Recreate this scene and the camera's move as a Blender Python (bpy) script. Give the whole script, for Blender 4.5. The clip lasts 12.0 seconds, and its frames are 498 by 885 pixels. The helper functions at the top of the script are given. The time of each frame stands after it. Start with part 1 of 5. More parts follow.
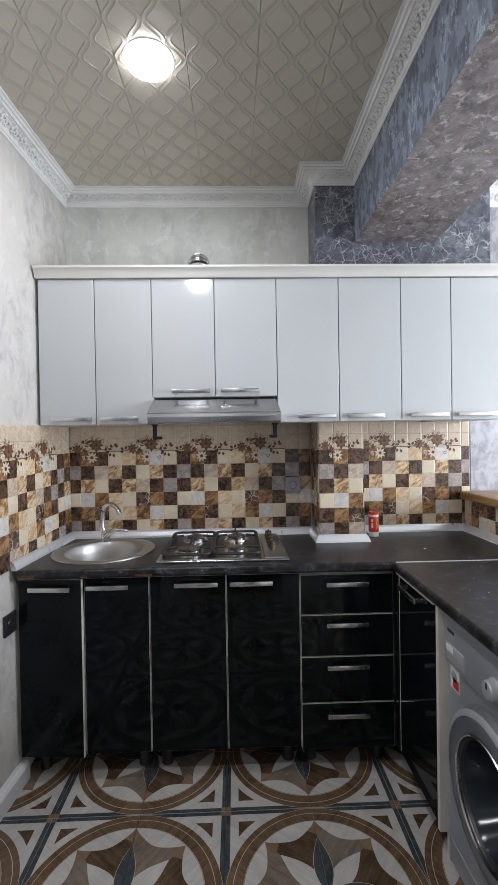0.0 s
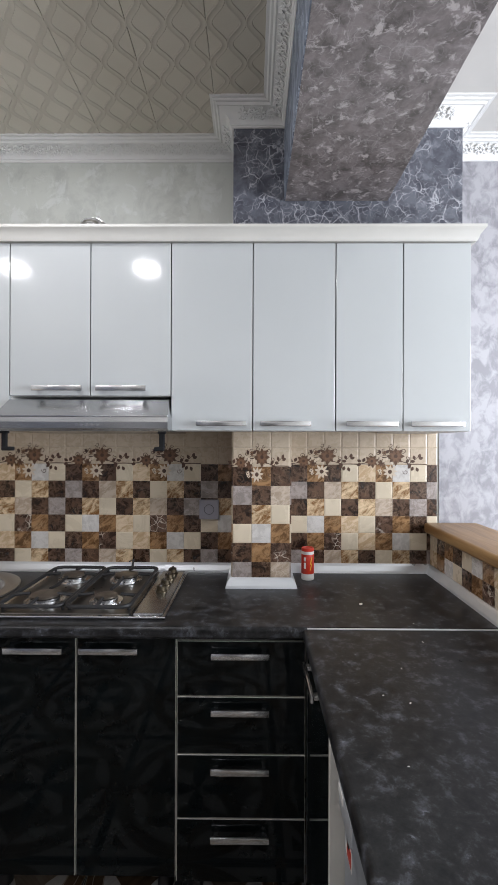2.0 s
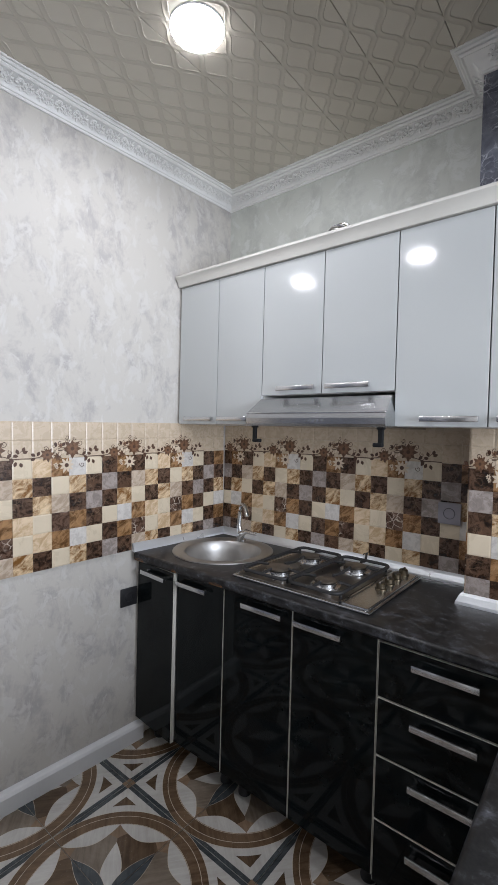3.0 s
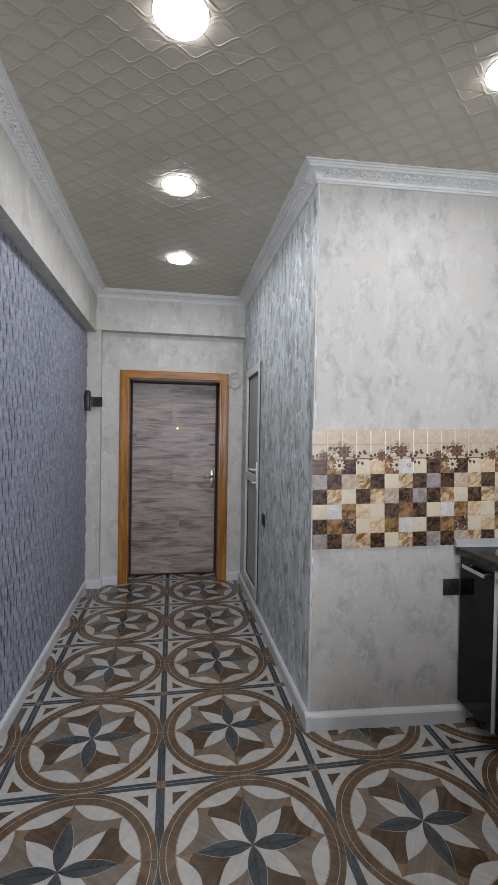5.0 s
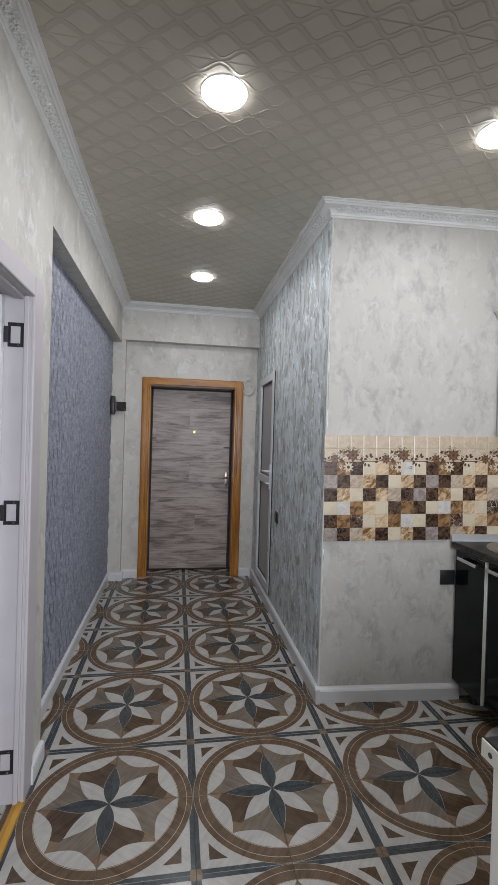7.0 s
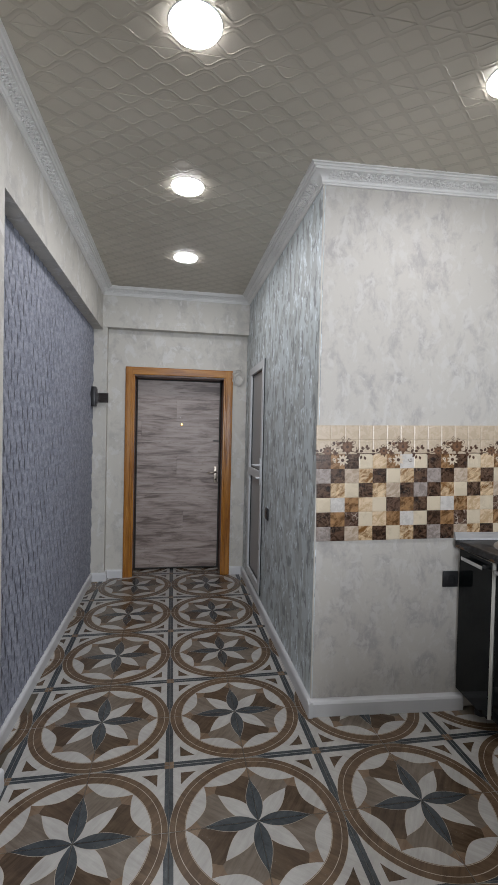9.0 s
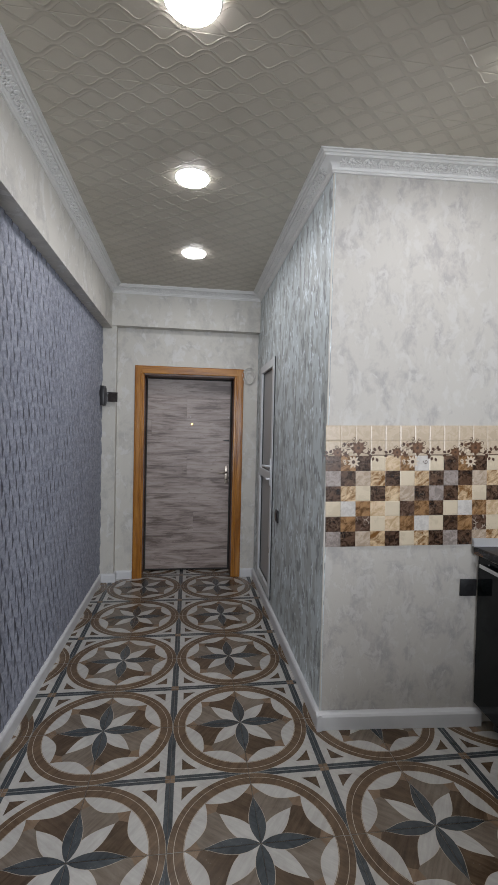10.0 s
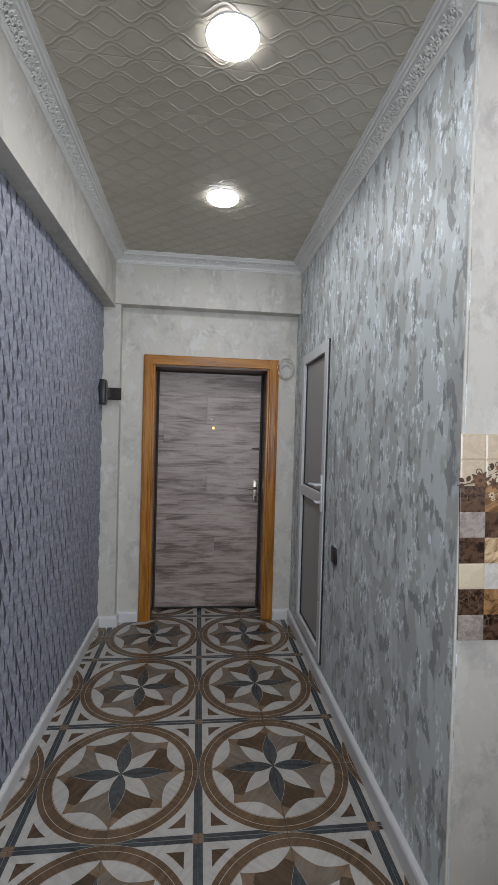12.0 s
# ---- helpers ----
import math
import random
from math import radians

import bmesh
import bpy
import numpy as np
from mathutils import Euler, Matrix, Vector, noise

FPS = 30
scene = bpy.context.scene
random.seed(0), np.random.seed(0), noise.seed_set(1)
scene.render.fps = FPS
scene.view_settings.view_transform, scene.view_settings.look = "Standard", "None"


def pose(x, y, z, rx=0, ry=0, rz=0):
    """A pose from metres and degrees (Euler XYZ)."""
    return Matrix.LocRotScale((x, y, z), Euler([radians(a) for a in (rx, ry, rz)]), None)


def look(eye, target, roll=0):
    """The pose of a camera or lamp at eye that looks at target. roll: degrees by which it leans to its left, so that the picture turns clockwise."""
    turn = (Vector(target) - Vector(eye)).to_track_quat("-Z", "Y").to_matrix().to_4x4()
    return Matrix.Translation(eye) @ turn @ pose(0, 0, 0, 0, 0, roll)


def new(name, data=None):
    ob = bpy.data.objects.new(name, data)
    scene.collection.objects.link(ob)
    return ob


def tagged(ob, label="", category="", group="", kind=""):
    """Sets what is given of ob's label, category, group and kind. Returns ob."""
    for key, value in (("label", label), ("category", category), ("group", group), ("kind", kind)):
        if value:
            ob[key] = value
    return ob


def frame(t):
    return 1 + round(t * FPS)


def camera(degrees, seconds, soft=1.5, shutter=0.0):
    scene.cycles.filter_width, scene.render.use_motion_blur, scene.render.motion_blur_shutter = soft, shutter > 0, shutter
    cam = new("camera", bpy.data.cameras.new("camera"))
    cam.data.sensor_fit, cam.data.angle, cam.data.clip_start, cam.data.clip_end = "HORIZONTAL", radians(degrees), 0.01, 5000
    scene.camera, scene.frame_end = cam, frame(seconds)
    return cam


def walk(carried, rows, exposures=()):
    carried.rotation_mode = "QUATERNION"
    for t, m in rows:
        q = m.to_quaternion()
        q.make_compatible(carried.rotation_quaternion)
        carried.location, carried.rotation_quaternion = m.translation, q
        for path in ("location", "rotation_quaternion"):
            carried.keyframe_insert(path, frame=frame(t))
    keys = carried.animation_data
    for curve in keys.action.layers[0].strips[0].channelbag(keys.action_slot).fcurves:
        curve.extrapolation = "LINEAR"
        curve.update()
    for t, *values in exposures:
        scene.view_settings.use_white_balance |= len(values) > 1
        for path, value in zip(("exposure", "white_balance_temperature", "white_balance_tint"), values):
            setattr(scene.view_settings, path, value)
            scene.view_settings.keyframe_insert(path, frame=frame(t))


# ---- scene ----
cam = camera(58.2, 12.0, soft=1.1)
PATH = [
    (0, (-0.051, 0.0, 1.44), (0.009, 1.999, 1.42), -0.9),
    (0.5, (0.099, 0.125, 1.448), (0.18, 2.123, 1.436), -1.3),
    (1, (0.226, 0.221, 1.464), (0.269, 2.221, 1.457), -1.4),
    (1.5, (0.337, 0.363, 1.461), (0.355, 2.363, 1.462), -0.9),
    (2, (0.448, 0.501, 1.467), (0.431, 2.501, 1.472), 0.2),
    (2.5, (0.613, 0.597, 1.47), (0.031, 2.511, 1.458), 1.4),
    (3, (0.747, 0.581, 1.479), (-0.513, 2.134, 1.434), 1.5),
    (3.5, (0.849, 0.466, 1.46), (-0.687, 1.746, 1.423), 1.2),
    (3.7, (0.883, 0.436, 1.463), (-0.751, 1.587, 1.426), 0.8),
    (5.3, (1.145, 0.414, 1.47), (-0.839, 0.669, 1.434), 1.1),
    (5.5, (1.177, 0.401, 1.475), (-0.808, 0.639, 1.441), 1.1),
    (6, (1.292, 0.332, 1.466), (-0.692, 0.579, 1.437), 1.1),
    (6.5, (1.37, 0.305, 1.462), (-0.607, 0.601, 1.438), 1.3),
    (7, (1.372, 0.292, 1.463), (-0.603, 0.609, 1.444), 1.7),
    (7.2, (1.356, 0.293, 1.462), (-0.617, 0.616, 1.444), 1.6),
    (9, (1.16, 0.383, 1.45), (-0.811, 0.72, 1.404), 1.3),
    (9.5, (1.123, 0.431, 1.457), (-0.853, 0.735, 1.406), 1.3),
    (10, (1.078, 0.445, 1.459), (-0.904, 0.712, 1.406), 1.3),
    (10.5, (0.918, 0.417, 1.446), (-1.065, 0.677, 1.398), 1.6),
    (11, (0.7, 0.346, 1.464), (-1.281, 0.613, 1.419), 1.8),
    (11.5, (0.453, 0.358, 1.447), (-1.527, 0.635, 1.399), 1.4),
    (12, (0.174, 0.364, 1.477), (-1.813, 0.583, 1.437), 1.6),
]
EXPOSURES = [(0, 0.47, 6130, 13), (2, 0.43, 6210, 13), (3, 0.30, 6100, 13), (3.5, 0.27, 6020, 17), (5.5, 0.02, 6270, 12), (10, 0.0, 6330, 12), (12, 0.04, 6290, 11)]
walk(cam, [(t, look(eye, target, roll)) for t, eye, target, roll in PATH], EXPOSURES)

# ---- light ----
world = bpy.data.worlds.new("world")
world.use_nodes = True
world.node_tree.nodes["Background"].inputs[0].default_value = (0.75, 0.82, 1.0, 1)
world.node_tree.nodes["Background"].inputs[1].default_value = 0.25
scene.world = world
CEIL = 2.775
LAMPS = [(-0.335, 1.595), (-0.342, 0.432), (-1.32, 0.438), (-2.325, 0.457)]
LAMP_WATTS = 5.2
for lx, ly in LAMPS:
    light = bpy.data.lights.new("downlight", "AREA")
    light.shape, light.size, light.energy, light.color = "DISK", 0.155, LAMP_WATTS, (1.0, 0.985, 0.985)
    new("downlight", light).matrix_world = pose(lx, ly, CEIL - 0.024)


# fill light added behind the walk, in the opening of an assumed, unseen east window
fill_light = bpy.data.lights.new("east_fill", "AREA")
fill_light.shape, fill_light.size, fill_light.size_y, fill_light.energy, fill_light.color = "RECTANGLE", 1.5, 1.3, 102.0, (0.90, 0.95, 1.0)
new("east_fill", fill_light).matrix_world = look((3.28, 0.95, 1.60), (0.0, 0.95, 1.25))


# ---- materials ----
def nodes_of(name, rough=0.5, metal=0.0, coat=0.0):
    m = bpy.data.materials.new(name)
    m.use_nodes = True
    nt = m.node_tree
    p = nt.nodes["Principled BSDF"]
    p.inputs["Roughness"].default_value = rough
    p.inputs["Metallic"].default_value = metal
    p.inputs["Coat Weight"].default_value = coat
    return m, nt, p


class G:
    """Small wrapper that builds shader node graphs by calls."""

    def __init__(self, nt):
        self.nt = nt

    def put(self, sock, v):
        if hasattr(v, "is_output"):
            self.nt.links.new(v, sock)
        elif isinstance(v, (tuple, list)) and len(v) == 3 and sock.type == "RGBA":
            sock.default_value = (*v, 1)
        else:
            sock.default_value = v

    def node(self, kind, **props):
        n = self.nt.nodes.new(kind)
        for k, v in props.items():
            setattr(n, k, v)
        return n

    def m(self, op, a, b=0.0, c=0.0):
        n = self.node("ShaderNodeMath", operation=op)
        self.put(n.inputs[0], a)
        self.put(n.inputs[1], b)
        if op in ("MULTIPLY_ADD", "WRAP", "PINGPONG", "SMOOTH_MIN", "COMPARE"):
            self.put(n.inputs[2], c)
        return n.outputs[0]

    def coord(self, scale=(1, 1, 1), rnd=False):
        tc = self.node("ShaderNodeTexCoord").outputs["Object"]
        mp = self.node("ShaderNodeMapping")
        self.put(mp.inputs["Vector"], tc)
        mp.inputs["Scale"].default_value = scale
        if rnd:
            r = self.node("ShaderNodeObjectInfo").outputs["Random"]
            cb = self.node("ShaderNodeCombineXYZ")
            for i, k in enumerate((37.0, 53.0, 71.0)):
                self.put(cb.inputs[i], self.m("MULTIPLY", r, k))
            self.put(mp.inputs["Location"], cb.outputs[0])
        return mp.outputs[0]

    def xyz(self, v):
        n = self.node("ShaderNodeSeparateXYZ")
        self.put(n.inputs[0], v)
        return n.outputs

    def noise(self, v, scale, detail=4.0, rough=0.55, dist=0.0):
        n = self.node("ShaderNodeTexNoise")
        self.put(n.inputs["Vector"], v)
        n.inputs["Scale"].default_value, n.inputs["Detail"].default_value = scale, detail
        n.inputs["Roughness"].default_value, n.inputs["Distortion"].default_value = rough, dist
        return n.outputs["Fac"]

    def voro(self, v, scale, feature="F1", out="Distance"):
        n = self.node("ShaderNodeTexVoronoi", feature=feature)
        self.put(n.inputs["Vector"], v)
        n.inputs["Scale"].default_value = scale
        return n.outputs[out]

    def ramp(self, fac, *stops):
        n = self.node("ShaderNodeValToRGB")
        els = n.color_ramp.elements
        while len(els) < len(stops):
            els.new(0.5)
        for e, (p, c) in zip(els, stops):
            e.position, e.color = p, (*(c if isinstance(c, tuple) else (c, c, c)), 1)
        self.put(n.inputs[0], fac)
        return n.outputs[0]

    def mix(self, fac, a, b, blend="MIX"):
        n = self.node("ShaderNodeMix", data_type="RGBA", blend_type=blend)
        self.put(n.inputs[0], fac)
        self.put(n.inputs[6], a)
        self.put(n.inputs[7], b)
        return n.outputs[2]

    def bump(self, p, height, strength=0.3, dist=0.002):
        n = self.node("ShaderNodeBump")
        n.inputs["Strength"].default_value, n.inputs["Distance"].default_value = strength, dist
        self.put(n.inputs["Height"], height)
        self.put(p.inputs["Normal"], n.outputs[0])


def basic(name, col, rough=0.5, metal=0.0, var=0.12, scale=6.0, bump=0.1, bscale=90.0, coat=0.0, stretch=(1, 1, 1), rnd=False):
    """A plain surface with large blotches, fine grain, uneven gloss and slight relief."""
    m, nt, p = nodes_of(name, rough, metal, coat)
    g = G(nt)
    v = g.coord(stretch, rnd)
    big, fine = g.noise(v, scale, 3), g.noise(v, bscale, 3)
    dark, lite = tuple(c * (1 - var) for c in col), tuple(min(1, c * (1 + var)) for c in col)
    c1 = g.ramp(big, (0.3, dark), (0.7, lite))
    g.put(p.inputs["Base Color"], g.mix(g.m("MULTIPLY", fine, var), c1, dark, "MULTIPLY"))
    g.put(p.inputs["Roughness"], g.m("ADD", g.m("MULTIPLY", g.m("SUBTRACT", big, 0.5), rough * 0.5), rough))
    g.bump(p, fine, bump, 0.001)
    return m


def plaster(name, base, light, dark, stretch, scale, rough_lo, rough_hi, sheen=0.0, cut=0.52, gap=0.48, soft=0.065):
    """Decorative trowelled plaster: matt ground with glossier pearl daubs on it."""
    m, nt, p = nodes_of(name)
    g = G(nt)
    v = g.coord(stretch)
    n1 = g.noise(v, scale, 7, 0.68, 0.5)
    n2 = g.noise(v, scale * 0.55, 8, 0.72, 0.3)
    n3 = g.noise(v, scale * 9, 4)
    daub = g.ramp(n1, (cut - 0.02, 0.0), (cut - 0.02 + soft, 1.0))
    low = g.ramp(n2, (gap - 0.14, dark), (gap, base))
    g.put(p.inputs["Base Color"], g.mix(g.m("MULTIPLY", daub, 0.8), low, light))
    g.put(p.inputs["Roughness"], g.m("MULTIPLY_ADD", daub, rough_lo - rough_hi, rough_hi))
    g.put(p.inputs["Metallic"], g.m("MULTIPLY", daub, sheen))
    g.bump(p, g.m("MULTIPLY_ADD", n3, 0.25, daub), 0.35, 0.002)
    return m


M_cream_plaster = plaster("cream_plaster", (0.505, 0.482, 0.443), (0.545, 0.528, 0.50), (0.385, 0.365, 0.352), (1, 1, 0.7), 16.0, 0.5, 0.6, 0.0, 0.54, 0.515, 0.08)


def silver_plaster(name, ground, pale, dark, spark, scale=9.0, stretch=(1.55, 1.55, 0.68)):
    """Brushed plaster of upright daubs: pale pearl strokes, dark bare patches and glittering flecks."""
    m, nt, p = nodes_of(name)
    g = G(nt)
    v = g.coord(stretch)
    strokes = g.ramp(g.noise(v, scale, 3, 0.55, 0.2), (0.47, 0.0), (0.53, 1.0))
    soft = g.noise(v, scale * 0.35, 4, 0.6)
    bare = g.ramp(g.noise(g.coord(tuple(k * 1.13 for k in stretch)), scale * 1.2, 3, 0.55, 0.15), (0.56, 0.0), (0.585, 1.0))
    area = g.ramp(g.noise(v, scale * 0.9, 3), (0.525, 0.0), (0.58, 1.0))
    fleck = g.m("MULTIPLY", g.ramp(g.noise(v, scale * 4.2, 5, 0.7), (0.50, 0.0), (0.56, 1.0)), area)
    c = g.mix(strokes, ground, g.mix(soft, ground, pale))
    c = g.mix(g.m("MULTIPLY", strokes, 0.4), c, pale)
    c = g.mix(g.m("MULTIPLY", bare, 0.85), c, dark)
    g.put(p.inputs["Base Color"], g.mix(g.m("MULTIPLY", fleck, 0.8), c, spark))
    g.put(p.inputs["Roughness"], g.m("MULTIPLY_ADD", strokes, -0.06, 0.56))
    rise = g.m("MULTIPLY_ADD", fleck, 0.5, g.m("SUBTRACT", strokes, g.m("MULTIPLY", bare, 0.6)))
    g.bump(p, rise, 0.3, 0.0016)
    return m


M_silver_plaster = silver_plaster("silver_plaster", (0.425, 0.455, 0.45), (0.60, 0.665, 0.685), (0.235, 0.252, 0.257), (0.86, 0.94, 0.99))
M_beam_side = silver_plaster("blue_brushed_paper", (0.13, 0.15, 0.19), (0.24, 0.28, 0.34), (0.075, 0.085, 0.115), (0.42, 0.48, 0.56), 14.0, (1.6, 1.6, 0.8))
M_end_plaster = plaster("pale_plaster", (0.575, 0.555, 0.505), (0.63, 0.62, 0.595), (0.46, 0.445, 0.415), (1, 1, 0.8), 11.0, 0.4, 0.6, 0.0, 0.56, 0.50)
M_green_plaster = plaster("pale_green_plaster", (0.555, 0.57, 0.525), (0.625, 0.64, 0.61), (0.46, 0.472, 0.44), (1, 1, 0.8), 12.0, 0.45, 0.6, 0.0, 0.55, 0.51, 0.08)
M_white_paint = basic("white_paint", (0.74, 0.75, 0.77), 0.4, var=0.04, bump=0.05)
M_plain_wall = basic("plain_wall", (0.6, 0.58, 0.56), 0.7, var=0.08)
M_crown = basic("moulded_white", (0.80, 0.795, 0.775), 0.5, var=0.05, bump=0.05)
M_skirt = basic("skirting_white", (0.64, 0.645, 0.655), 0.35, var=0.05, bump=0.04)
M_ceil_white = basic("ceiling_white", (0.62, 0.60, 0.565), 0.6, var=0.04)


def cracked_paper(name, base, alt, patch, vein, scale, patches, veins, rough=0.34):
    """Printed stone paper: cloudy ground, pale torn patches and fine branching cracks."""
    m, nt, p = nodes_of(name, rough)
    g = G(nt)
    v = g.coord()
    warp = g.node("ShaderNodeTexNoise")
    g.put(warp.inputs["Vector"], v)
    warp.inputs["Scale"].default_value, warp.inputs["Detail"].default_value = scale * 1.3, 4
    add = g.node("ShaderNodeVectorMath", operation="MULTIPLY_ADD")
    g.put(add.inputs[0], warp.outputs["Color"])
    add.inputs[1].default_value = (0.9 / scale,) * 3
    g.put(add.inputs[2], v)
    w = add.outputs[0]
    e1 = g.ramp(g.voro(w, scale, "DISTANCE_TO_EDGE"), (0.0, 1.0), (0.045, 0.0))
    e2 = g.ramp(g.voro(w, scale * 2.1, "DISTANCE_TO_EDGE"), (0.0, 1.0), (0.05, 0.0))
    gate = g.ramp(g.noise(v, scale * 0.9, 3), (0.42, 0.0), (0.58, 1.0))
    lines = g.m("MAXIMUM", g.m("MULTIPLY", e1, gate), g.m("MULTIPLY", g.m("MULTIPLY", e2, gate), 0.6))
    cloud = g.noise(w, scale * 0.9, 6, 0.65)
    c = g.ramp(cloud, (0.36, base), (0.6, alt))
    torn = g.ramp(g.noise(w, scale * 1.1, 7, 0.7), (0.55, 0.0), (0.63, 1.0))
    c = g.mix(g.m("MULTIPLY", torn, patches), c, patch)
    g.put(p.inputs["Base Color"], g.mix(g.m("MULTIPLY", lines, veins), c, vein))
    g.put(p.inputs["Roughness"], g.m("MULTIPLY_ADD", cloud, 0.2, rough - 0.08))
    g.bump(p, cloud, 0.15, 0.001)
    return m


M_marble = cracked_paper("dark_marble_paper", (0.050, 0.053, 0.070), (0.125, 0.13, 0.155), (0.23, 0.24, 0.27), (0.60, 0.60, 0.63), 17.0, 0.6, 0.75)
M_beam = cracked_paper("beam_paper", (0.10, 0.085, 0.080), (0.235, 0.205, 0.20), (0.46, 0.415, 0.405), (0.60, 0.56, 0.55), 22.0, 1.0, 0.33)
M_black_gloss = basic("black_gloss", (0.0055, 0.0075, 0.008), 0.05, var=0.3, bump=0.0)
M_black_gloss.node_tree.nodes["Principled BSDF"].inputs["Specular IOR Level"].default_value = 0.17
M_edge = basic("edge_band", (0.62, 0.60, 0.54), 0.4, var=0.08)
M_white_gloss = basic("white_gloss", (0.475, 0.492, 0.49), 0.09, var=0.02, bump=0.01, scale=2)
M_cornice = basic("cornice_cream", (0.60, 0.585, 0.54), 0.35, var=0.04, bump=0.03)
M_chrome = basic("chrome", (0.63, 0.635, 0.64), 0.24, 1.0, var=0.05, bump=0.02)
M_steel = basic("brushed_steel", (0.47, 0.475, 0.48), 0.24, 1.0, var=0.06, bump=0.015, stretch=(1, 3, 3), bscale=40)
M_black_plastic = basic("black_plastic", (0.018, 0.018, 0.02), 0.4, var=0.15)
M_matt_black = basic("matt_black_paint", (0.010, 0.010, 0.011), 0.75, var=0.15)
M_matt_black.node_tree.nodes["Principled BSDF"].inputs["Specular IOR Level"].default_value = 0.2
M_iron = basic("cast_iron", (0.02, 0.02, 0.021), 0.55, var=0.3, bump=0.3)
M_alu = basic("aluminium_trim", (0.74, 0.76, 0.78), 0.3, 0.6, var=0.05)
M_dark = basic("dark_void", (0.03, 0.028, 0.026), 0.8)
M_carcass = basic("white_board", (0.7, 0.69, 0.66), 0.5, var=0.05)
M_glow, nt, p = nodes_of("lamp_glow")
p.inputs["Emission Color"].default_value = (1, 0.985, 0.985, 1)
p.inputs["Emission Strength"].default_value = 20.0


def counter_material():
    m, nt, p = nodes_of("dark_stone_laminate", 0.3)
    p.inputs["Specular IOR Level"].default_value = 0.24
    g = G(nt)
    v = g.coord()
    cloud, fine = g.noise(v, 22, 8, 0.74, 0.2), g.noise(v, 95, 4)
    c = g.ramp(cloud, (0.38, (0.007, 0.007, 0.0075)), (0.52, (0.020, 0.0195, 0.0195)), (0.66, (0.078, 0.081, 0.092)))
    speck = g.ramp(g.m("MULTIPLY", cloud, fine), (0.36, 0.0), (0.46, 1.0))
    g.put(p.inputs["Base Color"], g.mix(g.m("MULTIPLY", speck, 0.6), c, (0.24, 0.255, 0.29)))
    g.put(p.inputs["Roughness"], g.m("MULTIPLY_ADD", cloud, 0.3, 0.18))
    g.bump(p, fine, 0.08, 0.0006)
    return m


M_counter = counter_material()


def ceiling_material(name, lo, hi, rough):
    """Taupe plastic ceiling panels with a silky, slightly uneven skin."""
    m, nt, p = nodes_of(name, rough)
    g = G(nt)
    v = g.coord()
    big, fine = g.noise(v, 3, 3), g.noise(v, 240, 3)
    c = g.ramp(big, (0.3, lo), (0.7, hi))
    g.put(p.inputs["Base Color"], g.mix(g.m("MULTIPLY", fine, 0.25), c, lo))
    g.put(p.inputs["Roughness"], g.m("MULTIPLY_ADD", fine, 0.14, rough - 0.06))
    g.bump(p, fine, 0.25, 0.0006)
    return m


M_ceiling = ceiling_material("ceiling_panel", (0.52, 0.482, 0.403), (0.59, 0.548, 0.465), 0.45)
# ribs: the panel colour a little darker and glossier
M_rib = ceiling_material("ceiling_rib", (0.455, 0.418, 0.346), (0.52, 0.48, 0.405), 0.33)


def diamond_paper(name, lo, hi):
    """Violet-grey wallpaper with a silky, slightly blotched print."""
    m, nt, p = nodes_of(name, 0.36)
    g = G(nt)
    v = g.coord()
    p.inputs["Specular IOR Level"].default_value = 0.3
    n1, n2 = g.noise(v, 40, 4, 0.6, 0.5), g.noise(v, 160, 3)
    c = g.ramp(n1, (0.35, lo), (0.65, hi))
    g.put(p.inputs["Base Color"], c)
    g.put(p.inputs["Roughness"], g.m("MULTIPLY_ADD", n2, 0.2, 0.42))
    g.bump(p, n2, 0.25, 0.0008)
    return m


# one paper in two tones: shade and light on the rhombs put into the colour
M_rhomb = diamond_paper("rhomb_paper_shaded", (0.040, 0.043, 0.060), (0.095, 0.101, 0.128))
M_rhomb_lit = diamond_paper("rhomb_paper_lit", (0.185, 0.197, 0.240), (0.34, 0.355, 0.415))


def leaf_paper():
    m, nt, p = nodes_of("lilac_wallpaper", 0.5)
    g = G(nt)
    v = g.coord((1, 1, 0.8))
    n1, n2 = g.noise(v, 9, 5, 0.6, 1.2), g.noise(v, 22, 4, 0.6, 0.8)
    f = g.ramp(g.m("MULTIPLY_ADD", n2, 0.5, g.m("MULTIPLY", n1, 0.5)), (0.42, 0.0), (0.56, 1.0))
    g.put(p.inputs["Base Color"], g.mix(f, (0.25, 0.245, 0.262), (0.40, 0.39, 0.41)))
    g.bump(p, n2, 0.2, 0.001)
    return m


M_leafpaper = leaf_paper()


def wood(name, c1, c2, c3, along, rough=0.35, scale=3.0, rnd=False):
    """Wood whose grain runs along the given axis."""
    m, nt, p = nodes_of(name, rough)
    g = G(nt)
    k = [9.0, 9.0, 9.0]
    k[along] = 0.7
    v = g.coord(tuple(k), rnd)
    n1, n2 = g.noise(v, scale, 6, 0.65, 0.8), g.noise(v, scale * 6, 4)
    c = g.ramp(n1, (0.3, c1), (0.5, c2), (0.7, c3))
    g.put(p.inputs["Base Color"], g.mix(g.m("MULTIPLY", n2, 0.4), c, c1))
    g.put(p.inputs["Roughness"], g.m("MULTIPLY_ADD", n2, 0.15, rough - 0.07))
    g.bump(p, n2, 0.15, 0.001)
    return m


